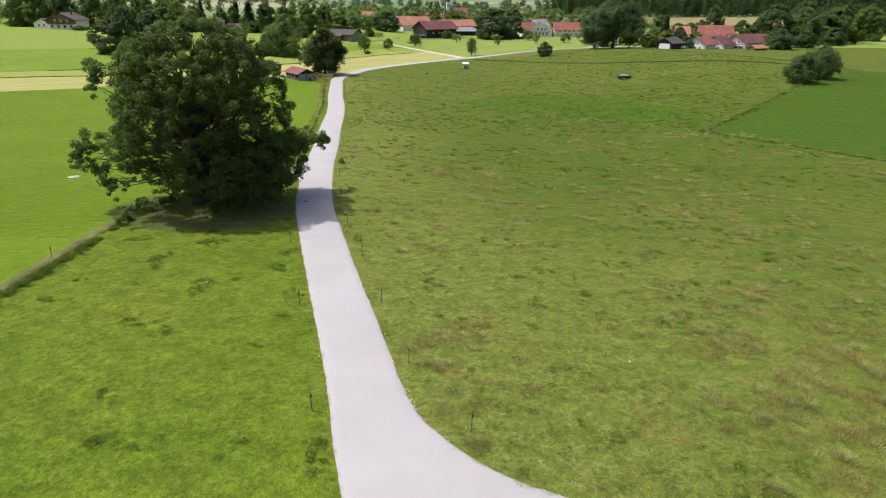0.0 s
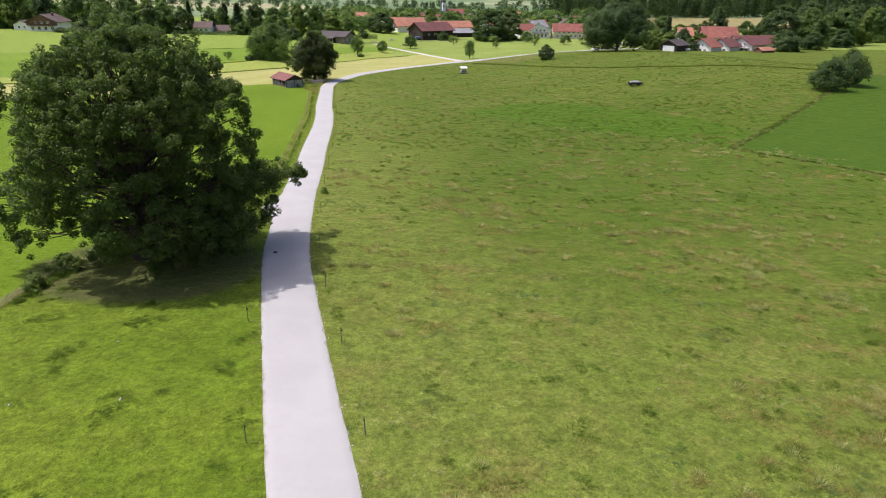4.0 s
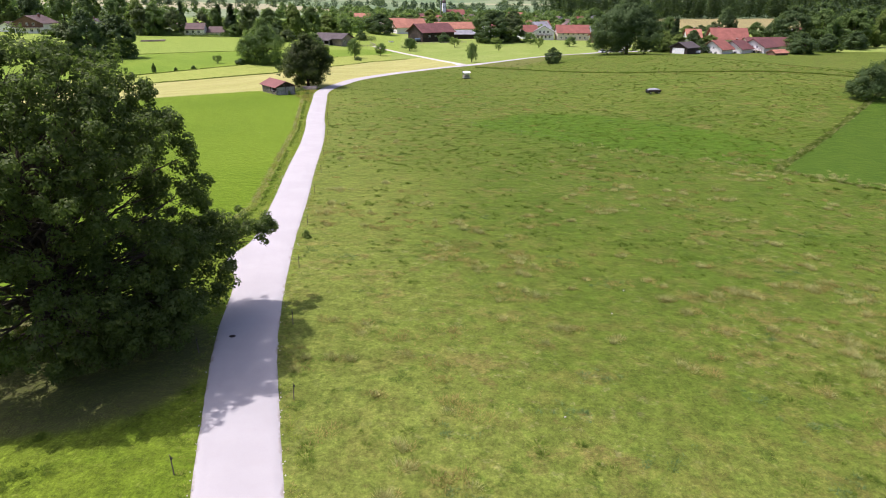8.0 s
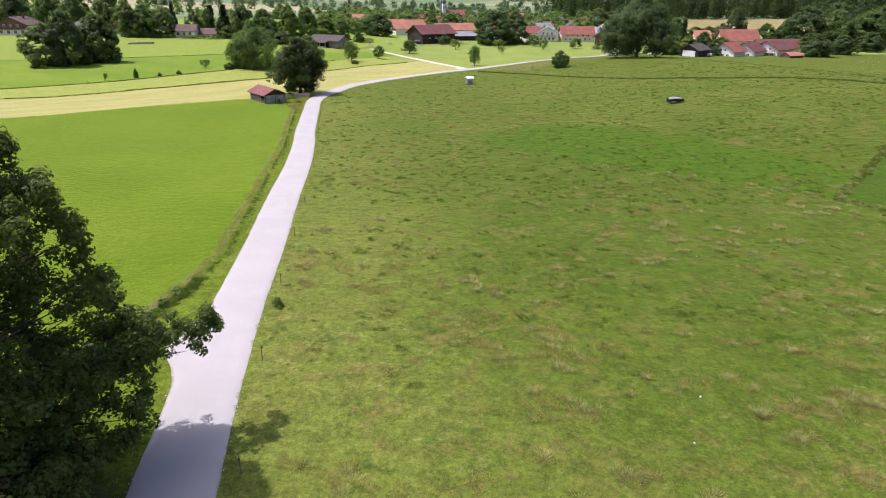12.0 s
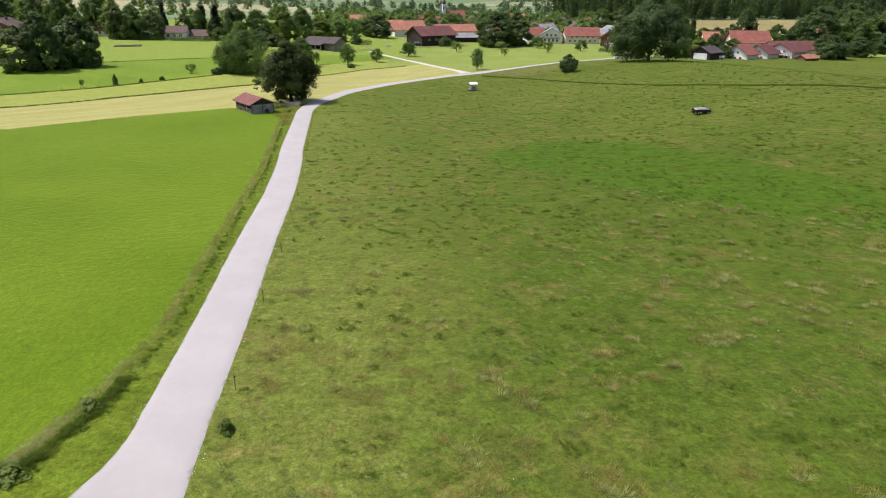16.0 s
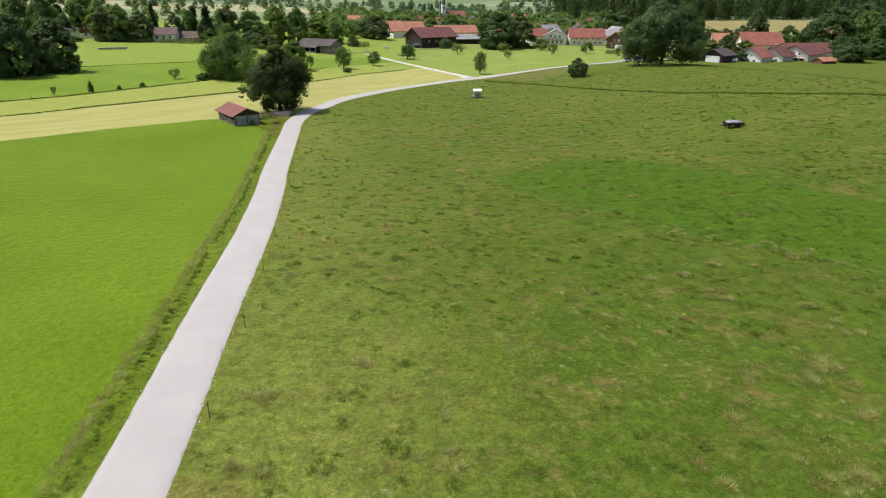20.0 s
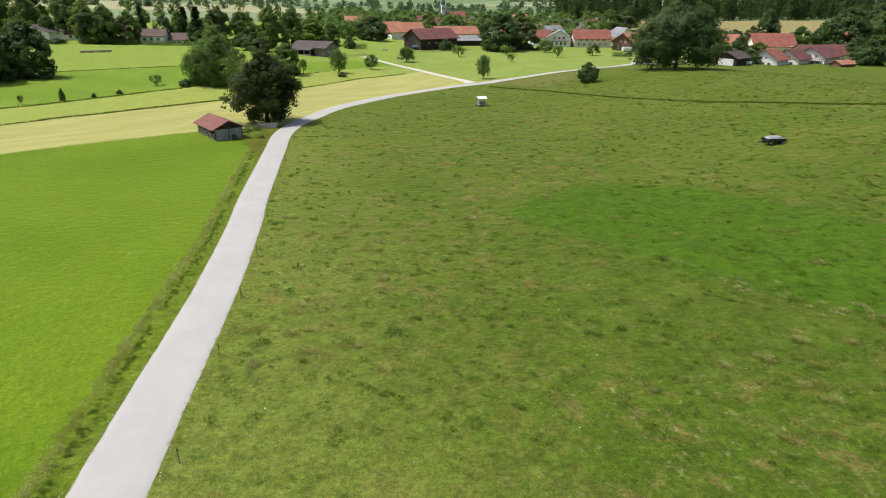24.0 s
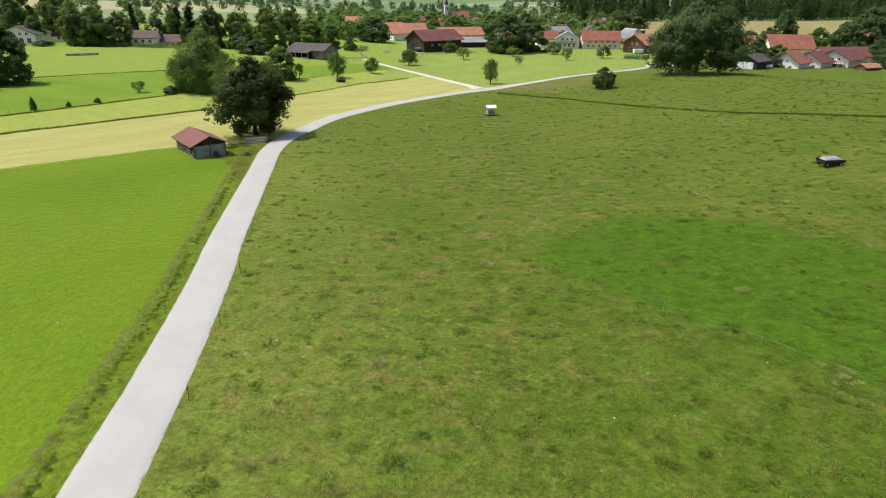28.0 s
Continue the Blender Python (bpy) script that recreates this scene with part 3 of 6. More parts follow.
def part(name, bm, material, parent, label=""):
    """Links a bmesh, or a ready mesh, as one part under a thing."""
    if isinstance(bm, bpy.types.Mesh):
        me = bm
    else:
        me = bpy.data.meshes.new(name)
        bm.normal_update()
        bm.to_mesh(me)
        bm.free()
    if material and not me.materials:
        me.materials.append(material)
    ob = new(name, me)
    ob.parent = parent
    if label:
        ob["label"] = label
    return ob


def leaves(centres, radii, counts, size, seed, flat=0.75, up=0.8, heart=None):
    """Kite-shaped leaves round clump centres, turned outwards from the clump and, where given, from the heart of the crown."""
    r = np.random.RandomState(seed)
    idx = np.repeat(np.arange(len(centres)), counts)
    n = len(idx)
    d = r.normal(size=(n, 3))
    d /= np.linalg.norm(d, axis=1)[:, None]
    rad = r.uniform(0.35, 1.0, n) ** 0.6
    off = d * rad[:, None] * np.asarray(radii)[idx][:, None]
    off[:, 2] *= flat
    p = np.asarray(centres)[idx] + off
    nrm = d * 1.1 + r.normal(size=(n, 3)) * 0.4 + np.array([0, 0, up * 0.7])
    if heart is not None:
        o = p - np.asarray(heart)
        nrm = nrm * 0.55 + o / np.linalg.norm(o, axis=1)[:, None] * 0.8
    nrm /= np.linalg.norm(nrm, axis=1)[:, None]
    a = np.cross(nrm, r.normal(size=(n, 3)))
    a /= np.linalg.norm(a, axis=1)[:, None]
    b = np.cross(nrm, a)
    s = (size * r.uniform(0.6, 1.35, n))[:, None]
    v = np.stack([p - a * s * 0.6, p + b * s * 0.36 + a * s * 0.05, p + a * s * 0.6 - nrm * s * 0.12, p - b * s * 0.36 + a * s * 0.05], 1).reshape(-1, 3)
    return v, np.arange(4 * n).reshape(-1, 4)


def tube(bm, pts, radii, sides=7):
    """A tapering limb through the given points."""
    rings = []
    for i, p in enumerate(pts):
        p = Vector(p)
        d = (Vector(pts[min(i + 1, len(pts) - 1)]) - Vector(pts[max(i - 1, 0)])).normalized()
        a = d.orthogonal().normalized()
        b = d.cross(a)
        rings.append([bm.verts.new(p + (a * math.cos(t) + b * math.sin(t)) * radii[i]) for t in (2 * math.pi * k / sides for k in range(sides))])
    for q, s in zip(rings, rings[1:]):
        best = min(range(sides), key=lambda o: sum((q[k].co - s[(k + o) % sides].co).length for k in range(sides)))
        for k in range(sides):
            bm.faces.new((q[k], q[(k + 1) % sides], s[(k + 1 + best) % sides], s[(k + best) % sides]))
    bm.faces.new(rings[-1])


def bent(a, b, rnd, sag=0.12, n=5):
    """Points of a crooked limb from a to b."""
    a, b = Vector(a), Vector(b)
    span = (b - a).length
    return [a.lerp(b, k / (n - 1)) + Vector((rnd.uniform(-1, 1), rnd.uniform(-1, 1), rnd.uniform(-0.4, 0.8))) * span * sag * math.sin(math.pi * k / (n - 1)) for k in range(n)]


def build_tree(seed, height, profile, trunk_h, trunk_r, clumps, per, size, clump_r, leaf, lobes=(), limbs=14, rag=0.18, flat=0.8, gaps=-0.22, sub=9):
    """A tree at the origin: profile gives the crown's radius at shares of its height."""
    rnd = random.Random(seed)
    ph = [rnd.uniform(0, 6.28) for _ in range(6)]

    def reach(az, h):
        base = float(np.interp(h / height, [p[0] for p in profile], [p[1] for p in profile]))
        u = 5.0 * h / height
        base *= 1 + rag * (0.5 * math.sin(2 * az + ph[0] + u) + 0.4 * math.sin(3 * az + ph[1] - u) + 1.5 * noise.noise(Vector((1.6 * math.cos(az) + seed, 1.6 * math.sin(az), u))))
        return base

    centres, radii = [], []
    lo, hi = profile[0][0] * height, profile[-1][0] * height
    while len(centres) < clumps:
        h, az = rnd.uniform(lo, hi), rnd.uniform(0, 2 * math.pi)
        rr = reach(az, h)
        if rnd.random() > 0.25 + rr / max(p[1] for p in profile):
            continue
        k = rnd.choice((0.7, 0.85, 0.92, 0.97, 1.0))
        if rnd.random() < 0.12:
            k *= 1.07
        cr = clump_r * rnd.uniform(0.65, 1.3)
        q = max(0.0, rr * k - cr * 0.6)
        if noise.noise(Vector((q * math.cos(az), q * math.sin(az), h)) * (5.2 / height) + Vector((seed, 0, 0))) < gaps:
            continue
        centres.append((q * math.cos(az), q * math.sin(az), h))
        radii.append(cr)
    limb_ends = []
    for az, h0, r0, h1, r1, n, cr in lobes:
        for k in range(n):
            u = (k + rnd.uniform(0, 0.9)) / n
            a2 = radians(az) + rnd.uniform(-0.16, 0.16)
            rr = r0 + (r1 - r0) * u
            centres.append((rr * math.cos(a2), rr * math.sin(a2), h0 + (h1 - h0) * u + rnd.uniform(-0.7, 0.5)))
            radii.append(cr * rnd.uniform(0.7, 1.2) * (1.15 - 0.45 * u))
        limb_ends.append((r1 * 0.95 * math.cos(radians(az)), r1 * 0.95 * math.sin(radians(az)), h1))
    # every clump breaks up into smaller sprays on its outer side
    sprays, spray_r = [], []
    for c, cr in zip(centres, radii):
        out = Vector((c[0], c[1], (c[2] - height * 0.4) * 0.8)).normalized()
        for _ in range(sub):
            d = (Vector((rnd.gauss(0, 1), rnd.gauss(0, 1), rnd.gauss(0, 0.8))).normalized() + out * 0.5).normalized()
            p = Vector(c) + d * cr * rnd.uniform(0.4, 1.0)
            sprays.append((p.x, p.y, max(p.z, height * 0.02)))
            spray_r.append(cr * rnd.uniform(0.28, 0.55))
    counts = [max(3, int(per * (r / clump_r) ** 2)) for r in spray_r]
    v, f = leaves(sprays, spray_r, counts, size, seed, flat, heart=(0, 0, height * 0.45))
    crown = mesh_from("crown", v, f, leaf)
    bm = bmesh.new()
    top = height * 0.72
    spine = [(0, 0, -0.4), (rnd.uniform(-0.1, 0.1), 0, trunk_h * 0.4), (rnd.uniform(-0.3, 0.3) * trunk_r, 0, trunk_h), (rnd.uniform(-1, 1) * trunk_r, rnd.uniform(-1, 1) * trunk_r, top * 0.7), (rnd.uniform(-1, 1) * trunk_r * 1.5, 0, top)]
    tube(bm, spine, [trunk_r * 1.5, trunk_r * 1.02, trunk_r * 0.9, trunk_r * 0.5, trunk_r * 0.12], 10)
    picks = rnd.sample(range(len(centres)), min(limbs, len(centres)))
    for e in limb_ends + [centres[i] for i in picks]:
        s = min(trunk_h + (top - trunk_h) * 0.55, max(trunk_h * 0.75, e[2] * 0.62))
        r0 = trunk_r * (0.42 if s < top * 0.5 else 0.25)
        pts = bent((0, 0, s), e, rnd)
        tube(bm, pts, [r0, r0 * 0.75, r0 * 0.5, r0 * 0.3, r0 * 0.1], 6)
        if trunk_r > 0.3:
            for _ in range(2):
                q = Vector(pts[rnd.choice((2, 3))])
                e2 = min(centres, key=lambda c: (Vector(c) - q - Vector((rnd.uniform(-2, 2), rnd.uniform(-2, 2), rnd.uniform(-1, 2)))).length)
                tube(bm, bent(q, e2, rnd, n=4), [r0 * 0.4, r0 * 0.28, r0 * 0.16, r0 * 0.05], 5)
    wood = bpy.data.meshes.new("trunk")
    bm.to_mesh(wood)
    bm.free()
    wood.materials.append(BARK)
    return wood, crown


def place_tree(kind, meshes, x, y, height, width, label, category="tree", group="", turn=None, own=(1.0, 1.0)):
    """One tree as a thing, its trunk and crown scaled to the wanted height and width."""
    root = new(kind)
    wood, crown = meshes
    t = (x * 12.9 + y * 7.3) % 6.28 if turn is None else turn
    sx, sz = width / own[1], height / own[0]
    root.matrix_world = Matrix.LocRotScale((x, y, terrain(x, y) - 0.05), Euler((0, 0, t)), (sx, sx, sz))
    for nm, me in (("trunk", wood), ("crown", crown)):
        ob = new(nm, me)
        ob.parent = root
    return tagged(root, label, category, group)


# the great oak beside the lane
def build_oak(seed=11):
    """A spreading oak: boughs that end in leafy lobes spread over the crown, with gaps that let the light through."""
    rnd = random.Random(seed)
    heights = (0.9, 2.0, 4.0, 6.0, 8.0, 10.0, 12.0, 13.4, 14.5, 15.2)
    reach = (4.6, 5.9, 6.3, 6.9, 6.7, 6.5, 6.1, 5.0, 3.4, 1.5)
    lobes = []
    n = 215
    for k in range(n):
        h = 1.0 + 14.2 * (k + 0.5) / n
        a = k * 2.39996
        r = float(np.interp(h, heights, reach))
        u = noise.noise(Vector((1.5 * math.cos(a), 1.5 * math.sin(a), h * 0.22 + 4.0)))
        if u < -0.30 or 2.2 < h < 3.6 and rnd.random() < 0.2:
            continue
        q = max(0.0, r * (0.93 + 0.26 * u) * rnd.choice((0.8, 0.95, 1.0, 1.04)) - 0.3)
        lobes.append((Vector((1.05 + q * math.cos(a), -0.6 + q * math.sin(a), h + rnd.uniform(-0.4, 0.4))), rnd.uniform(0.75, 1.35)))
    for _ in range(34):
        h, a = rnd.uniform(4.0, 13.0), rnd.uniform(0, 6.28)
        q = float(np.interp(h, heights, reach)) * rnd.uniform(0.25, 0.65)
        lobes.append((Vector((1.05 + q * math.cos(a), -0.6 + q * math.sin(a), h)), rnd.uniform(0.8, 1.3)))
    # single boughs that reach out of the crown: bearing, reach, height, size
    for az, r, h, s in ((24, 7.6, 4.6, 1.2), (29, 9.2, 4.9, 1.1), (31, 10.7, 4.9, 0.95), (32, 12.0, 4.7, 0.75), (34, 12.4, 4.6, 0.5), (40, 9.0, 5.0, 1.1), (36, 8.2, 5.4, 1.2), (44, 7.8, 5.2, 1.2), (38, 7.4, 3.4, 1.2), (29, 11.5, 4.4, 0.7), (35, 9.6, 4.4, 1.0), (38, 8.4, 4.0, 1.1), (19, 9.0, 3.8, 1.0), (14, 8.6, 2.9, 1.0), (10, 8.2, 2.3, 0.9), (3, 7.4, 2.2, 1.0),
                        (-8, 7.0, 3.2, 1.2), (8, 6.6, 4.2, 1.3), (20, 6.2, 3.0, 1.3), (-20, 6.6, 2.6, 1.2), (0, 5.6, 2.0, 1.2), (30, 7.0, 3.2, 1.2), (16, 7.4, 4.8, 1.2), (-32, 6.4, 3.4, 1.2),
                        (200, 7.4, 6.2, 1.2), (199, 8.4, 5.4, 1.0), (203, 8.9, 4.8, 0.8), (196, 7.8, 4.2, 0.9), (207, 7.0, 3.2, 0.9), (210, 6.6, 2.5, 0.8), (203, 6.3, 11.6, 1.0), (200, 6.9, 10.9, 0.8), (198, 6.7, 12.3, 0.7),
                        (22, 7.2, 11.4, 1.0), (26, 7.8, 9.6, 0.9), (24, 8.0, 7.6, 1.0), (28, 6.4, 13.2, 0.9), (18, 4.8, 14.6, 0.9), (40, 8.0, 6.6, 1.1)):
        lobes.append((Vector((r * math.cos(radians(az)), r * math.sin(radians(az)), h)), s))
    centres, radii = [], []
    for c, s in lobes:
        out = Vector((c.x - 0.75, c.y - 0.3, (c.z - 6.0) * 0.8 + 1.2)).normalized()
        for _ in range(int(5 + 7 * s)):
            d = Vector((rnd.gauss(0, 1), rnd.gauss(0, 1), rnd.gauss(0, 1))).normalized() + out * 0.4
            p = c + d.normalized() * s * rnd.uniform(0.4, 1.2)
            centres.append((p.x, p.y, max(0.8, p.z)))
            radii.append(rnd.uniform(0.26, 0.56) * (1.0 if s > 0.8 else 0.75))
    counts = [int(380 * r * r + 18) for r in radii]
    v, f = leaves(centres, radii, counts, 0.15, seed, 0.85, 0.6)
    crown = mesh_from("crown", v, f, OAK_LEAF)
    bm = bmesh.new()
    spine = [(0, 0, -0.4), (0.05, 0, 1.1), (0.1, 0.1, 2.8), (0.5, 0.2, 6.5), (0.8, 0.3, 10.0), (0.9, 0.2, 13.2)]
    tube(bm, spine, [1.1, 0.78, 0.66, 0.48, 0.3, 0.08], 12)
    for c, s in lobes:
        z0 = min(9.5, max(2.3, c.z * 0.55))
        k = z0 / 13.0
        r0 = 0.05 + 0.10 * (1 - k) * rnd.uniform(0.4, 1.2)
        pts = bent((0.9 * k, 0.3 * k, z0), c, rnd, 0.1, 6)
        tube(bm, pts, [r0, r0 * 0.8, r0 * 0.62, r0 * 0.45, r0 * 0.3, r0 * 0.12], 6)
        for _ in range(3):
            q = Vector(pts[rnd.choice((3, 4))])
            e = c + Vector((rnd.gauss(0, 1), rnd.gauss(0, 1), rnd.gauss(0, 0.7))).normalized() * s
            tube(bm, bent(q, e, rnd, n=4), [r0 * 0.34, r0 * 0.25, r0 * 0.15, r0 * 0.05], 5)
    wood = bpy.data.meshes.new("trunk")
    bm.to_mesh(wood)
    bm.free()
    wood.materials.append(BARK)
    return wood, crown


OAK = build_oak()
oak = new("oak_tree")
oak.matrix_world = Matrix.Translation((-18.9, 55.5, terrain(-18.9, 55.5) - 0.1))
for nm, me in (("trunk", OAK[0]), ("crown", OAK[1])):
    part(nm, me, None, oak)
tagged(oak, "large spreading oak with dark green crown and low boughs", "oak tree")

TALL = [(0.10, 0.30), (0.3, 0.46), (0.5, 0.5), (0.75, 0.40), (0.9, 0.24), (1.0, 0.06)]
FIR = [(0.05, 0.5), (0.25, 0.42), (0.5, 0.30), (0.75, 0.16), (0.9, 0.08), (1.0, 0.02)]
BUSHY = [(0.02, 0.42), (0.25, 0.5), (0.5, 0.5), (0.75, 0.38), (0.92, 0.2), (1.0, 0.06)]


def stock(seed, profile, leaf, tall, wide, clumps=90, per=34, size=0.42, trunk=0.22, trunk_h=0.2, limbs=10, clump=None, rag=0.32):
    prof = [(a, b * wide) for a, b in profile]
    return build_tree(seed, tall, prof, tall * trunk_h, trunk, int(clumps * 0.5), per, size, 1.35 * (clump or wide * 0.105), leaf, limbs=limbs, rag=rag, flat=0.9, gaps=-0.3), (tall, wide)


STOCK = {
    "lime": stock(21, [(0.14, 0.30), (0.24, 0.46), (0.42, 0.5), (0.65, 0.45), (0.84, 0.30), (1.0, 0.08)], LEAF_DEEP, 12.5, 11.4, 300, 150, 0.34, 0.38, 0.16, 14),
    "ash": stock(22, BUSHY, LEAF_MID, 12.3, 13.5, 300, 150, 0.34, 0.35, 0.1, 12, rag=0.34),
    "chestnut": stock(23, [(0.14, 0.30), (0.22, 0.47), (0.4, 0.5), (0.6, 0.43), (0.8, 0.3), (0.93, 0.18), (1.0, 0.05)], LEAF_DARK, 19.0, 26.0, 440, 160, 0.5, 0.6, 0.08, 14, clump=2.1, rag=0.28),
    "round_a": stock(24, BUSHY, LEAF_DARK, 12, 10, 190, 100, 0.46),
    "round_b": stock(25, BUSHY, LEAF_MID, 12, 10, 190, 100, 0.46),
    "round_c": stock(26, TALL, LEAF_LIGHT, 12, 9, 190, 100, 0.46),
    "grey": stock(27, BUSHY, LEAF_GREY, 12, 9, 190, 100, 0.46),
    "fir": stock(28, FIR, LEAF_FIR, 15, 7, 220, 60, 0.5, 0.22, 0.06, 6, clump=0.85, rag=0.12),
    "orchard": stock(29, [(0.25, 0.3), (0.4, 0.5), (0.65, 0.5), (0.85, 0.35), (1.0, 0.1)], LEAF_MID, 5.5, 6, 90, 70, 0.26, 0.16, 0.26, 10, clump=0.7, rag=0.26),
    "orchard_b": stock(30, [(0.22, 0.25), (0.4, 0.5), (0.65, 0.45), (0.85, 0.3), (1.0, 0.1)], LEAF_LIGHT, 5.0, 6, 70, 60, 0.26, 0.14, 0.24, 10, clump=0.65, rag=0.3),
    "shrub": stock(31, [(0.03, 0.42), (0.3, 0.5), (0.6, 0.46), (0.85, 0.3), (1.0, 0.08)], LEAF_DARK, 5, 5, 130, 70, 0.28, 0.1, 0.1, 8, clump=0.6, rag=0.32),
    "thorn": stock(33, [(0.10, 0.30), (0.28, 0.5), (0.55, 0.48), (0.8, 0.32), (1.0, 0.1)], LEAF_DARK, 7, 8, 170, 90, 0.26, 0.2, 0.14, 10, clump=0.85, rag=0.3),
    "weed": stock(32, [(0.03, 0.45), (0.4, 0.5), (0.75, 0.35), (1.0, 0.08)], LEAF_LIGHT, 1.2, 1.8, 50, 40, 0.16, 0.03, 0.1, 6, clump=0.25, rag=0.3),
}


def plant(sort, kind, x, y, h, w, label, category="tree", group=""):
    meshes, own = STOCK[sort]
    return place_tree(kind, meshes, x, y, h, w, label, category, group, own=own)


plant("lime", "lime_tree", -27.6, 201.3, 12.6, 12.0, "dense dark green lime tree beside the field barn")
plant("ash", "ash_tree", -48.3, 242.3, 12.4, 13.4, "broad bushy green tree in the meadow")
plant("round_b", "maple_tree", -36.4, 273.3, 8.6, 8.2, "rounded green tree on the meadow edge")
plant("chestnut", "chestnut_tree", 82.6, 268.1, 19.0, 25.5, "huge broad dark green tree on the crest of the pasture")
plant("orchard", "field_tree", 24.5, 277.1, 6.8, 5.0, "young dark green tree at the lane junction")
plant("shrub", "bush", 50.9, 251.3, 5.0, 5.4, "dark rounded bush at the pasture fence", "bush")
for x, y, h, w in ((88.2, 142.5, 5.8, 7.6), (96.0, 148.0, 6.8, 7.6)):
    plant("thorn", "hawthorn", x, y, h, w, "low spreading dark thorn tree on the hillside", "tree", "thorn trees on the hill")
for sort, x, y, h, w in (("grey", -106.5, 233.4, 11.3, 10.5), ("round_a", -101.0, 235.5, 15.0, 9.8), ("round_a", -97.0, 246.0, 13.4, 12.0), ("round_b", -101.0, 244.0, 10.0, 10.0)):
    plant(sort, "copse_tree", x, y, h, w, "tall dark tree in a meadow copse", "tree", "copse in the meadow")
ORCHARD = [("orchard", -22.1, 287.7, 6.7, 6.3), ("orchard", -12.3, 304.4, 4.8, 5.2), ("orchard", 0.2, 334.6, 5.4, 7.2), ("orchard_b", 23.0, 357.5, 5.0, 6.0), ("orchard_b", 46.5, 373.6, 3.8, 7.0),
           ("orchard_b", 42.8, 336.3, 3.2, 3.5), ("orchard", 66.8, 382.7, 5.4, 7.3), ("orchard_b", 66.0, 355.2, 5.0, 5.2), ("orchard", 84.8, 366.0, 4.7, 6.6), ("orchard_b", -31.8, 276.6, 4.5, 3.2), ("orchard", 1.0, 352.0, 4.0, 5.0)]
for sort, x, y, h, w in ORCHARD:
    plant(sort, "fruit_tree", x, y, h, w, "small fruit tree standing in the green meadow", "fruit tree", "orchard trees")
for sort, x, y, h, w in (("orchard_b", -62.2, 237.7, 2.6, 3.3), ("shrub", -54.8, 237.3, 1.7, 3.2), ("shrub", -74.6, 217.0, 2.4, 1.1), ("shrub", -69.7, 220.8, 1.0, 0.9), ("shrub", -65.9, 225.2, 1.0, 1.3), ("orchard_b", -80.5, 212.0, 2.0, 1.3), ("shrub", -20.0, 277.5, 1.4, 2.4)):
    plant(sort, "shrub", x, y, h, w, "small scrubby shrub on the field boundary", "shrub", "boundary shrubs")
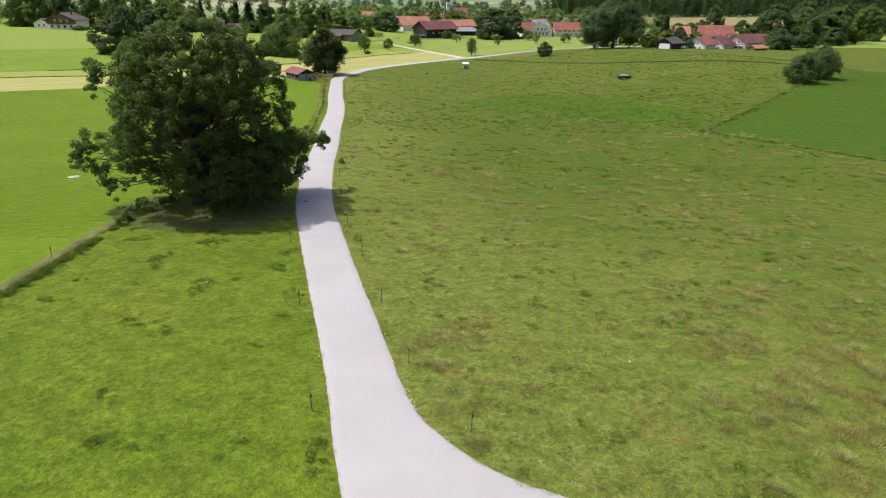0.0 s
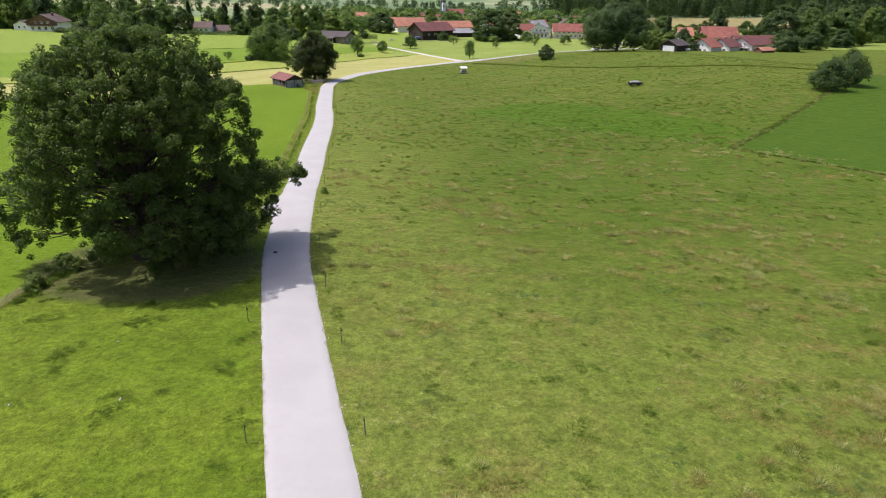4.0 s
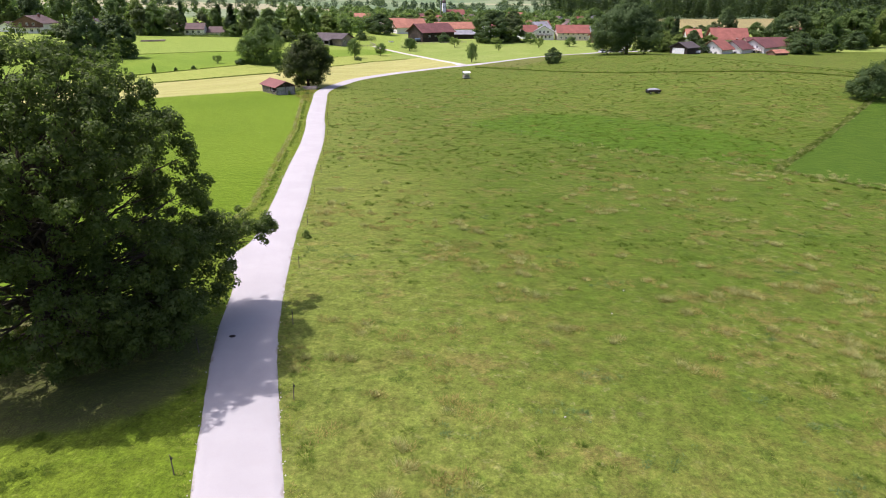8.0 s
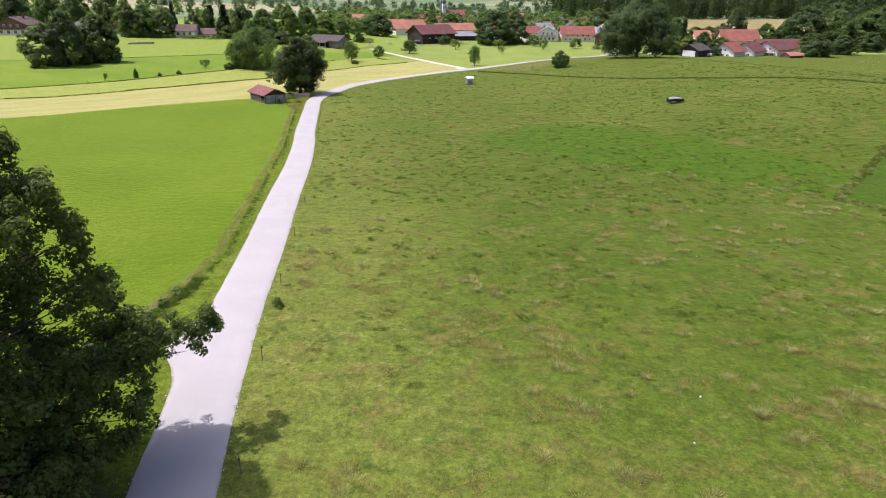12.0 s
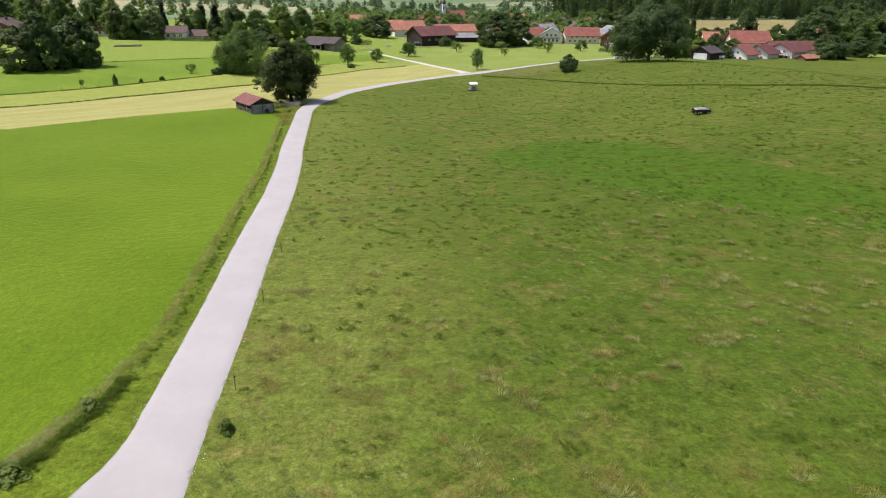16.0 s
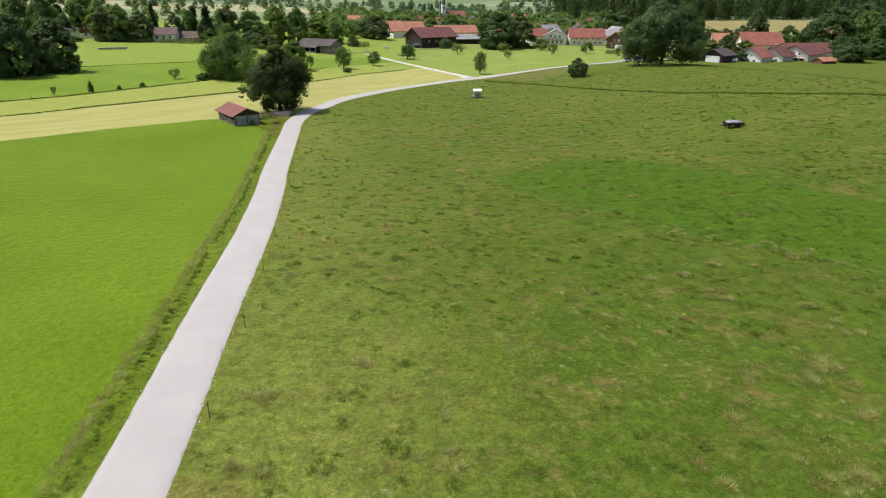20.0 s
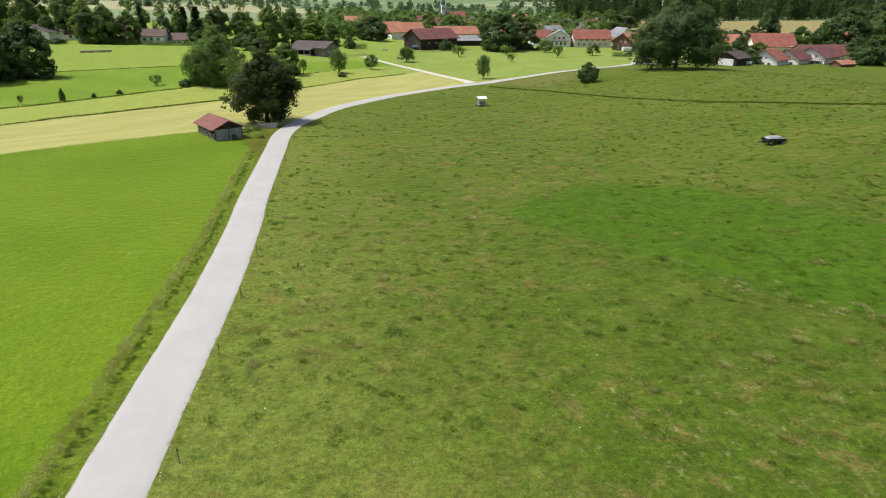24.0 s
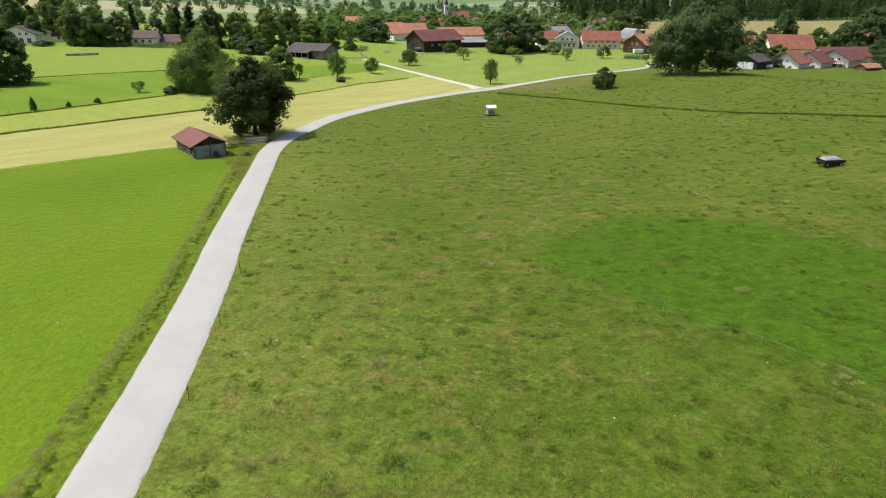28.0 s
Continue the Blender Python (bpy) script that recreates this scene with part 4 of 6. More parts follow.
TOWN_TREES = [("round_b", -151.9, 362.8, 10.2, 7.5), ("fir", -161, 396, 18, 9), ("round_c", -135.5, 362, 15.5, 11), ("grey", -131.7, 356, 13.5, 10.1), ("round_c", -128, 364, 14.0, 8.4), ("round_b", -125.5, 357, 14.3, 11.4),
              ("grey", -117.0, 359, 12.4, 9.0), ("round_c", 16.6, 552, 13, 13), ("fir", -124, 392, 15, 6), ("grey", -109, 378, 11.3, 7.3), ("fir", -103, 388, 14, 9), ("round_b", -104, 384, 12.4, 7.7), ("round_b", -88, 361, 6.0, 6.0), ("fir", -90.5, 366, 14.8, 9.8), ("grey", -80.4, 362, 15.3, 10.4),
              ("round_b", -71, 364, 13.5, 12.2), ("shrub", -67.6, 358, 6.5, 9.7), ("grey", -57.5, 338, 5.6, 8.0), ("shrub", -62, 341, 5.0, 6.0), ("round_c", -58, 358, 15.1, 10.4), ("round_b", -49.6, 362, 15.3, 9.8), ("round_c", -44.8, 384, 10.8, 15.2), ("round_b", -36.6, 396.5, 9.3, 9.6),
              ("shrub", -26.2, 382.6, 4.8, 5.1), ("round_a", -19.6, 449.8, 12.3, 17.5), ("round_a", 45.3, 391, 16.5, 19), ("grey", 58, 400, 14.6, 16.4), ("round_c", 16.6, 525, 10, 13), ("grey", 1, 530, 10, 18), ("grey", -12, 535, 9, 14), ("round_b", 29, 508, 12.3, 14.6), ("round_b", 38, 520, 9, 12),
              ("round_b", 113.8, 538.8, 9.4, 12.8), ("round_b", 129.7, 520, 9.4, 14), ("round_b", 139.5, 520, 16, 20), ("grey", 152, 530, 14, 18), ("fir", 225.5, 715, 20, 10), ("round_a", 215, 700, 16, 14), ("shrub", 19.4, 392, 5.1, 6.2), ("round_a", 70, 540, 13, 16), ("round_a", 84, 560, 13, 16), ("round_b", 60, 560, 12, 16),
              ("round_a", 210.8, 376, 20.4, 19), ("round_b", 223.2, 369, 19, 17), ("round_b", 240.8, 370, 18.5, 19), ("round_c", 257, 371, 18, 10), ("round_a", 232, 385, 22, 18), ("shrub", 186.7, 326, 9, 12), ("round_a", 207.5, 339, 8.5, 11), ("round_a", 198, 350, 9, 11),
              ("round_b", 158, 420, 13, 12), ("round_c", 172, 424, 8, 12), ("grey", 186, 436, 8, 12), ("round_a", 186, 404, 19, 11), ("fir", 157, 405, 13, 8), ("round_a", 139.5, 340, 9.5, 8.2), ("round_c", 131, 337, 7.5, 10), ("round_c", 122, 336, 6.2, 9), ("shrub", 139, 331, 5, 9), ("round_c", 119, 330, 6.5, 8), ("round_c", 126, 342, 8.5, 9), ("round_a", 194, 414, 9, 10), ("round_b", 205, 405, 11, 11), ("round_a", 214, 398, 14, 12), ("grey", 178, 402, 11, 10), ("round_c", 150, 344, 7, 9), ("round_a", 233, 356, 9, 12), ("round_a", 262, 392, 20, 17), ("round_b", 283, 400, 19, 18),
              ("round_b", -165, 372, 17, 12), ("round_b", -178, 376, 19, 13), ("round_c", -169, 385, 20, 12), ("round_a", -192, 372, 18, 13), ("round_c", -205, 368, 18, 14), ("round_b", -216, 372, 18, 14), ("round_b", -154, 385, 20, 14), ("fir", -199, 385, 22, 9), ("round_a", -158, 348, 4.5, 5), ("shrub", -172, 346, 2.2, 6), ("shrub", -143, 351, 2.0, 7)]
for sort, x, y, h, w in TOWN_TREES:
    plant(sort, {"fir": "fir_tree", "shrub": "garden_bush"}.get(sort, "garden_tree"), x, y, h, w,
          {"fir": "tall dark conifer between village houses", "shrub": "dense green garden bush", "grey": "grey-green leafy tree in the village", "round_c": "light green leafy tree in the village"}.get(sort, "dark green leafy tree in the village"), "bush" if sort == "shrub" else "tree", "village trees")

# ---------- buildings ----------


def box(bm, x0, x1, y0, y1, z0, z1):
    """An upright block."""
    v = [bm.verts.new(p) for p in ((x0, y0, z0), (x1, y0, z0), (x1, y1, z0), (x0, y1, z0), (x0, y0, z1), (x1, y0, z1), (x1, y1, z1), (x0, y1, z1))]
    for f in ((3, 2, 1, 0), (4, 5, 6, 7), (0, 1, 5, 4), (1, 2, 6, 5), (2, 3, 7, 6), (3, 0, 4, 7)):
        bm.faces.new([v[i] for i in f])


def block(x0, x1, y0, y1, z0, z1, bevel=0.0):
    bm = bmesh.new()
    box(bm, x0, x1, y0, y1, z0, z1)
    if bevel:
        bmesh.ops.bevel(bm, geom=bm.edges[:], offset=bevel, segments=1, affect="EDGES")
    return bm


def beam(bm, a, b, w=0.06, h=0.06):
    """A squared timber from a to b."""
    a, b = Vector(a), Vector(b)
    d = (b - a).normalized()
    s = d.cross(Vector((0, 0, 1)))
    s = (s if s.length > 0.01 else Vector((1, 0, 0))).normalized()
    u = s.cross(d)
    ring = [[bm.verts.new(p + s * i * w / 2 + u * j * h / 2) for i, j in ((-1, -1), (1, -1), (1, 1), (-1, 1))] for p in (a, b)]
    for k in range(4):
        bm.faces.new((ring[0][k], ring[0][(k + 1) % 4], ring[1][(k + 1) % 4], ring[1][k]))
    bm.faces.new(ring[0][::-1])
    bm.faces.new(ring[1])


def round_post(r, z0, z1, sides=8, x=0.0, y=0.0, top=1.0):
    bm = bmesh.new()
    tube(bm, [(x, y, z0), (x, y, (z0 + z1) / 2), (x, y, z1)], [r, r, r * top], sides)
    return bm


def gable_walls(w, d, eave, ridge):
    """Walls of a house as one shell with gables at both ends."""
    bm = bmesh.new()
    x, y = w / 2, d / 2
    lo = [bm.verts.new(p) for p in ((-x, -y, -1.2), (x, -y, -1.2), (x, y, -1.2), (-x, y, -1.2))]
    hi = [bm.verts.new(p) for p in ((-x, -y, eave), (x, -y, eave), (x, y, eave), (-x, y, eave))]
    a, b = bm.verts.new((-x, 0, ridge)), bm.verts.new((x, 0, ridge))
    for f in ((lo[0], lo[1], hi[1], hi[0]), (lo[2], lo[3], hi[3], hi[2]), (lo[1], lo[2], hi[2], b, hi[1]), (lo[3], lo[0], hi[0], a, hi[3]), (hi[0], hi[1], b, a), (hi[2], hi[3], a, b), lo[::-1]):
        bm.faces.new(f)
    return bm


def gable_roof(w, d, eave, ridge, over=0.7, thick=0.22):
    """Two thick slopes that meet at the ridge and hang over the walls."""
    bm = bmesh.new()
    x, y = w / 2 + over, d / 2
    slope = (ridge - eave) / y
    y2 = y + over
    ze = eave - slope * over
    prof = [(-y2, ze + 0.05), (0, ridge + 0.05), (y2, ze + 0.05), (y2, ze + 0.05 + thick), (0, ridge + 0.05 + thick), (-y2, ze + 0.05 + thick)]
    rings = [[bm.verts.new((s * x, py, pz)) for py, pz in prof] for s in (-1, 1)]
    for k in range(6):
        bm.faces.new((rings[0][k], rings[0][(k + 1) % 6], rings[1][(k + 1) % 6], rings[1][k]))
    for ring, quads in ((rings[0], ((0, 5, 4, 1), (1, 4, 3, 2))), (rings[1], ((1, 4, 5, 0), (2, 3, 4, 1)))):
        for q in quads:
            bm.faces.new([ring[i] for i in q])
    bmesh.ops.recalc_face_normals(bm, faces=bm.faces)
    return bm


def window_on(parent, side, along, z, w, h, half, frame_mat, shutters=None):
    """A window on one of four walls: -y, +y, -x, +x; frame, pane and sometimes shutters."""
    turn = {"-y": 0, "+x": 90, "+y": 180, "-x": 270}[side]
    m = pose(0, 0, 0, 0, 0, turn)

    def put(name, x0, x1, y0, y1, z0, z1, mat, above):
        bm = block(x0, x1, y0, y1, z0, z1)
        bm.transform(m)
        return part(name, bm, mat, above)

    y = -half
    fr = bmesh.new()
    for q in ((-w / 2, -w / 2 + 0.1, z, z + h), (w / 2 - 0.1, w / 2, z, z + h), (-w / 2, w / 2, z, z + 0.1), (-w / 2, w / 2, z + h - 0.1, z + h), (-0.04, 0.04, z, z + h)):
        box(fr, along + q[0], along + q[1], y - 0.06, y + 0.02, q[2], q[3])
    fr.transform(m)
    win = part("window", fr, frame_mat, parent)
    put("pane", along - w / 2 + 0.08, along + w / 2 - 0.08, y - 0.025, y + 0.01, z + 0.08, z + h - 0.08, GLASS, win)
    if shutters:
        for s in (-1, 1):
            c = along + s * (w / 2 + 0.22)
            put("shutter", c - 0.2, c + 0.2, y - 0.05, y + 0.01, z, z + h, shutters, win)


def house(kind, x, y, turn, w, d, eave, ridge, wall, roof, label, category="house", windows=(), upper=None, chimney=None, door=None, balcony=False, group="village houses", shutters=None, drop=0.0, over=0.7):
    """A gabled building: ridge along its own x. windows: (side, along, z, width, height)."""
    root = new(kind)
    root.matrix_world = pose(x, y, terrain(x, y) - drop, 0, 0, turn)
    part("wall", gable_walls(w, d, eave, ridge), wall, root)
    part("roof", gable_roof(w, d, eave, ridge, over), roof, root)
    if upper:
        for s in (-1, 1):
            bm = bmesh.new()
            q = [(-d / 2 - 0.0, eave * 0.62), (d / 2, eave * 0.62), (d / 2, eave), (0, ridge), (-d / 2, eave)]
            ring = [[bm.verts.new((s * (w / 2 + t), py, pz)) for py, pz in q] for t in (-0.05, 0.06)]
            for k in range(5):
                bm.faces.new((ring[0][k], ring[0][(k + 1) % 5], ring[1][(k + 1) % 5], ring[1][k]))
            bm.faces.new(ring[0])
            bm.faces.new(ring[1])
            bmesh.ops.recalc_face_normals(bm, faces=bm.faces)
            part("gable_boarding", bm, upper, root, "brown timber boarding in the gable")
    for side, along, z, ww, hh in windows:
        half = (d if "y" in side else w) / 2 + (0.06 if upper and "x" in side and z > eave * 0.6 else 0)
        window_on(root, side, along, z, ww, hh, half, PLASTER, shutters)
    # a DARK_INSIDE slab puts the shade of an open front into its colour
    if door:
        side, along, ww, hh, mat = door
        bm = block(along - ww / 2, along + ww / 2, -(d if "y" in side else w) / 2 - 0.05, -(d if "y" in side else w) / 2 + 0.02, 0, hh)
        bm.transform(pose(0, 0, 0, 0, 0, {"-y": 0, "+x": 90, "+y": 180, "-x": 270}[side]))
        part("door", bm, mat, root)
    if chimney:
        cx, cy, top = chimney
        ch = part("chimney", block(cx - 0.4, cx + 0.4, cy - 0.35, cy + 0.35, eave, ridge + top), ROOF_RED, root)
        part("chimney_cap", block(cx - 0.5, cx + 0.5, cy - 0.45, cy + 0.45, ridge + top, ridge + top + 0.12), STONE, ch)
    if balcony:
        bm = bmesh.new()
        z = eave * 0.55
        box(bm, -w / 2 - 1.1, -w / 2, -d * 0.42, d * 0.42, z, z + 0.14)
        for k in range(15):
            yy = -d * 0.42 + d * 0.84 * k / 14
            box(bm, -w / 2 - 1.1, -w / 2 - 1.03, yy - 0.06, yy + 0.06, z + 0.14, z + 0.95)
        box(bm, -w / 2 - 1.13, -w / 2 - 1.0, -d * 0.42, d * 0.42, z + 0.95, z + 1.05)
        part("balcony", bm, BROWN_WOOD, root)
    return tagged(root, label, category, group)


def rowed(side, n, span, z, w, h):
    return [(side, (k - (n - 1) / 2) * span, z, w, h) for k in range(n)]


# houses along the meadow's upper edge
house("villa", -154.6, 361, 90, 12, 14, 4.0, 6.8, PLASTER, ROOF_DARK, "white house with broad low gable and dark roof", windows=rowed("-x", 4, 2.6, 3.4, 1.1, 1.2) + rowed("-x", 4, 3.0, 0.5, 1.7, 2.0), chimney=(2, 2.5, 0.7))
house("cottage", -146.5, 376, 100, 9, 8, 3.6, 6.6, PLASTER, ROOF_BROWN, "house with timbered gable and grey roof", upper=BROWN_WOOD, windows=rowed("-x", 3, 1.6, 4.2, 0.8, 1.0) + rowed("-x", 2, 2.6, 1.0, 1.3, 1.4), chimney=(0, 1.5, 0.8))
house("farmhouse", -183.5, 358, 90, 14, 15, 4.4, 7.8, PLASTER, ROOF_BROWN, "white farmhouse with brown timber gable and brown roof", upper=BROWN_WOOD, windows=rowed("-x", 4, 3.2, 0.7, 1.4, 1.5) + rowed("-x", 3, 3.0, 3.6, 1.1, 1.2), chimney=(1, -2.0, 0.8), balcony=True)
house("cottage", -196.5, 362, 80, 9, 9, 2.6, 4.6, PLASTER, ROOF_BROWN, "low white annexe with brown roof", windows=rowed("-x", 2, 3, 0.8, 1.2, 1.2))
house("bungalow", -112.0, 370, 4, 13, 9, 2.9, 5.4, PLASTER, ROOF_BROWN, "low white bungalow with brown tiled roof", windows=rowed("-y", 4, 2.8, 0.9, 1.3, 1.3), chimney=(3, 1, 0.7))
house("bungalow", -99.5, 374, -6, 9, 8, 2.9, 5.2, PLASTER, ROOF_BROWN, "white bungalow with brown tiled roof", windows=rowed("-y", 3, 2.4, 0.9, 1.3, 1.3), drop=1.4)
house("bungalow", -131, 380, 10, 10, 8, 3.4, 6.0, PLASTER, ROOF_BROWN, "white house behind garden trees", windows=rowed("-y", 3, 2.6, 0.9, 1.3, 1.3))
shed = house("cattle_shed", -36.5, 341, -24, 15, 11, 3.0, 5.0, GREY_BROWN, ROOF_DARK, "low weathered cattle shed with dark roof and open lean-to", "shed", windows=[("+x", -2.5, 1.0, 1.2, 1.0)], door=("-y", -2.0, 9.5, 2.3, DARK_INSIDE), over=0.9)
bm = bmesh.new()
lean = [[bm.verts.new((sx, y, z)) for y, z in ((-5.6, 3.1), (-9.2, 2.2), (-9.2, 2.34), (-5.6, 3.24))] for sx in (-8.4, 3.0)]
for k in range(4):
    bm.faces.new((lean[0][k], lean[0][(k + 1) % 4], lean[1][(k + 1) % 4], lean[1][k]))
bm.faces.new(lean[0][::-1])
bm.faces.new(lean[1])
part("lean_to_roof", bm, ROOF_DARK, shed)
for k in range(5):
    part("post", block(-8.2 + 2.75 * k, -8.0 + 2.75 * k, -9.0, -8.8, -0.6, 2.3), WEATHERED, shed)
for k in range(4):
    part("manger_board", block(-7.9 + 2.75 * k, -5.6 + 2.75 * k, -8.95, -8.85, 0.2, 0.75), PALE_WOOD, shed)
# the farm in the middle of the village
house("great_barn", 12.5, 405, 33, 22, 15, 5.4, 9.4, DARK_WOOD, ROOF_MAROON, "large dark timber barn with maroon tiled roof", "barn", door=("-x", -2.0, 4.2, 4.0, DARK_INSIDE), over=1.1, windows=rowed("-y", 4, 4.2, 2.6, 1.2, 1.0))
house("farmhouse", -1.5, 480, 24, 22, 15, 4.6, 9.2, PLASTER, ROOF_ORANGE, "farmhouse with wide orange tiled roof", windows=rowed("-x", 4, 2.8, 0.8, 1.2, 1.3) + rowed("-x", 3, 2.8, 3.6, 1.1, 1.2), upper=BROWN_WOOD, over=1.2)
house("farm_building", -12, 494, 30, 18, 13, 4.5, 8.6, PLASTER_CREAM, ROOF_ORANGE, "farm building with bright orange roof", over=1.0, windows=rowed("-x", 3, 2.8, 0.8, 1.2, 1.3))
house("machine_shed", 34.2, 428, 8, 17, 9, 2.7, 4.7, DARK_WOOD, ROOF_GREY, "long open machine shed with pale grey roof", "shed", door=("-y", 0, 14.5, 2.2, DARK_INSIDE))
house("farm_building", 29, 462, 18, 26, 11, 4.4, 8.0, PLASTER_CREAM, ROOF_ORANGE, "long farm range with orange-red tiles", windows=rowed("-y", 5, 4, 1.0, 1.2, 1.2))
house("house", 52, 452, 60, 13, 11, 5.0, 9.0, PLASTER, ROOF_RED, "white gabled house with red roof", windows=rowed("-x", 3, 2.6, 1.0, 1.2, 1.3) + rowed("-x", 2, 2.6, 4.2, 1.1, 1.2))
house("house", 82.5, 424, 78, 12, 12, 4.6, 8.0, PLASTER, ROOF_GREY, "white house with grey gable roof", windows=rowed("-x", 4, 2.3, 0.9, 1.2, 1.5) + rowed("-x", 3, 2.4, 3.9, 1.2, 1.3), balcony=True)
house("house", 73.5, 430, 10, 10, 9, 4.4, 7.8, PLASTER, ROOF_RED, "white house with red tiled roof", windows=rowed("-y", 3, 2.4, 0.9, 1.2, 1.3))
house("house", 99, 421, -4, 19, 11, 4.4, 8.4, PLASTER_CREAM, ROOF_RED, "long cream house with red roof", windows=rowed("-y", 6, 2.8, 0.9, 1.2, 1.3) + rowed("-y", 5, 3.0, 3.0, 1.1, 1.0), chimney=(4, 1.5, 0.7))
house("house", 119, 448, -12, 13, 10, 3.8, 6.8, PLASTER, ROOF_GREY, "house with blue-grey roof", windows=rowed("-y", 3, 3, 0.9, 1.3, 1.3))
house("chalet", 113, 397, 38, 14, 12, 4.4, 8.2, BROWN_WOOD, ROOF_ORANGE, "brown timber chalet with orange roof", windows=rowed("-x", 3, 2.6, 0.9, 1.2, 1.4) + rowed("-x", 2, 2.6, 3.6, 1.0, 1.2) + rowed("-y", 4, 2.8, 0.9, 1.2, 1.4), balcony=True, over=1.2)
# the hamlet beyond the crest
house("stable", 128.5, 323, 38, 10.5, 8.5, 3.2, 5.3, DARK_WOOD, ROOF_DARK, "dark timber stable with black-brown roof", "stable", door=("-x", 0, 6.0, 2.9, WHITE_SHEET), drop=0.3)
house("house", 146.8, 329, 36, 9.5, 11, 3.6, 7.0, PLASTER, ROOF_RED, "white gabled house with red roof", windows=rowed("-x", 3, 2.4, 0.8, 1.3, 1.5) + rowed("-x", 2, 2.0, 3.4, 1.0, 1.1), over=1.0, drop=1.3)
house("house", 158.5, 333, 36, 10, 10.5, 3.6, 6.8, PLASTER, ROOF_MAROON, "white gabled house with maroon roof", windows=rowed("-x", 3, 2.4, 0.8, 1.3, 1.5) + rowed("-x", 2, 2.0, 3.4, 1.0, 1.1), chimney=(1, 1, 0.8), over=1.0, drop=1.3)
house("house", 172, 337, 34, 13, 12, 4.2, 7.4, PLASTER, ROOF_MAROON, "white house with red-brown roof and wide balcony", windows=rowed("-x", 4, 2.3, 0.8, 1.2, 1.5) + rowed("-x", 3, 2.2, 3.6, 1.0, 1.1), balcony=True, over=1.0, drop=1.3)
house("garden_shed", 172.5, 321, 20, 8, 5, 2.3, 3.5, BROWN_WOOD, ROOF_ORANGE, "small orange-brown timber garden shed", "shed", door=("-y", 1, 1.2, 1.9, DARK_WOOD), over=0.4, drop=1.3)
house("long_house", 186, 352, 6, 30, 11, 3.8, 7.2, PLASTER_CREAM, ROOF_MAROON, "long low building with red-brown tiles", windows=rowed("-y", 7, 3.8, 0.9, 1.2, 1.3), drop=1.3)
house("farmhouse", 181, 390, -10, 18, 14, 3.6, 8.6, PLASTER, ROOF_RED, "large farmhouse with great red roof and white gable", windows=rowed("+x", 4, 2.8, 1.0, 1.2, 1.4) + rowed("+x", 3, 2.6, 4.4, 1.1, 1.3), chimney=(-5, 1.5, 0.8), over=1.3)
house("house", 166, 402, -8, 8, 10, 3.4, 7.4, PLASTER, ROOF_ORANGE, "house with bright orange roof", windows=rowed("-y", 3, 2.4, 1.0, 1.2, 1.3), chimney=(1, 1, 0.8))
house("garage", 139.5, 334, 38, 6, 6, 2.4, 3.8, PLASTER, ROOF_ORANGE, "small white garage with orange roof", "garage", door=("-x", 0, 2.6, 2.1, BROWN_WOOD), over=0.5, drop=1.3)
rnd = random.Random(77)
for x, y in ((-38, 560), (-52, 600), (-30, 640), (8, 600), (22, 630), (44, 610), (58, 640), (62, 585), (70, 480), (86, 500), (92, 600), (104, 560), (118, 640), (128, 590), (150, 600), (176, 660), (188, 640), (40, 560), (-66, 570), (-24, 590), (136, 690), (108, 700), (80, 690), (242, 420), (-150, 420), (62, 470), (88, 468), (112, 486), (132, 470), (18, 540), (48, 535), (74, 610), (98, 520), (-10, 560), (124, 540), (30, 585), (10, 660)):
    style = rnd.choice((ROOF_RED, ROOF_RED, ROOF_ORANGE, ROOF_MAROON, ROOF_GREY, ROOF_BROWN))
    w, d = rnd.uniform(10, 16), rnd.uniform(8.5, 11)
    e = rnd.uniform(3.4, 5.2)
    house("house", x, y, rnd.choice((0, 15, 30, 70, 85, 100)), w, d, e, e + d * 0.33, rnd.choice((PLASTER, PLASTER, PLASTER_CREAM)), style, "white village house with pitched tiled roof",
          windows=rowed("-y", 3, w / 4, 1.0, 1.2, 1.3) + rowed("-x", 3, d / 4, 1.0, 1.2, 1.3) + rowed("-x", 2, d / 4, 3.2, 1.1, 1.2))


def build_church(x, y):
    root = new("church")
    root.matrix_world = pose(x, y, terrain(x, y), 0, 0, 12)
    part("tower", block(-1.6, 1.6, -1.6, 1.6, -1, 17), PLASTER, root)
    bm = bmesh.new()
    tube(bm, [(0, 0, 17), (0, 0, 18.6), (0, 0, 20.0), (0, 0, 21.5), (0, 0, 24.5)], [1.7, 1.9, 1.1, 0.7, 0.05], 10)
    part("spire", bm, ROOF_BROWN, root)
    for s in (-1, 1):
        part("belfry_window", block(s * 0.7 - 0.3, s * 0.7 + 0.3, -1.66, -1.55, 12.5, 14.8), DARK_INSIDE, root)
    nave = gable_walls(18, 9, 7, 11)
    nave.transform(pose(11, 1, 0))
    part("nave", nave, PLASTER, root)
    nr = gable_roof(18, 9, 7, 11)
    nr.transform(pose(11, 1, 0))
    part("nave_roof", nr, ROOF_RED, root)
    tagged(root, "white village church with slender tower and dark spire", "church")


build_church(33.5, 672)
mast = new("mast")
mast.matrix_world = pose(28.5, 640, terrain(28.5, 640))
part("pole", round_post(0.28, -0.5, 32, 8, top=0.5), GALVANISED, mast)
part("foot", block(-0.8, 0.8, -0.8, 0.8, -0.3, 0.5), STONE, mast)
tagged(mast, "tall slim pale maypole above the roofs", "pole")


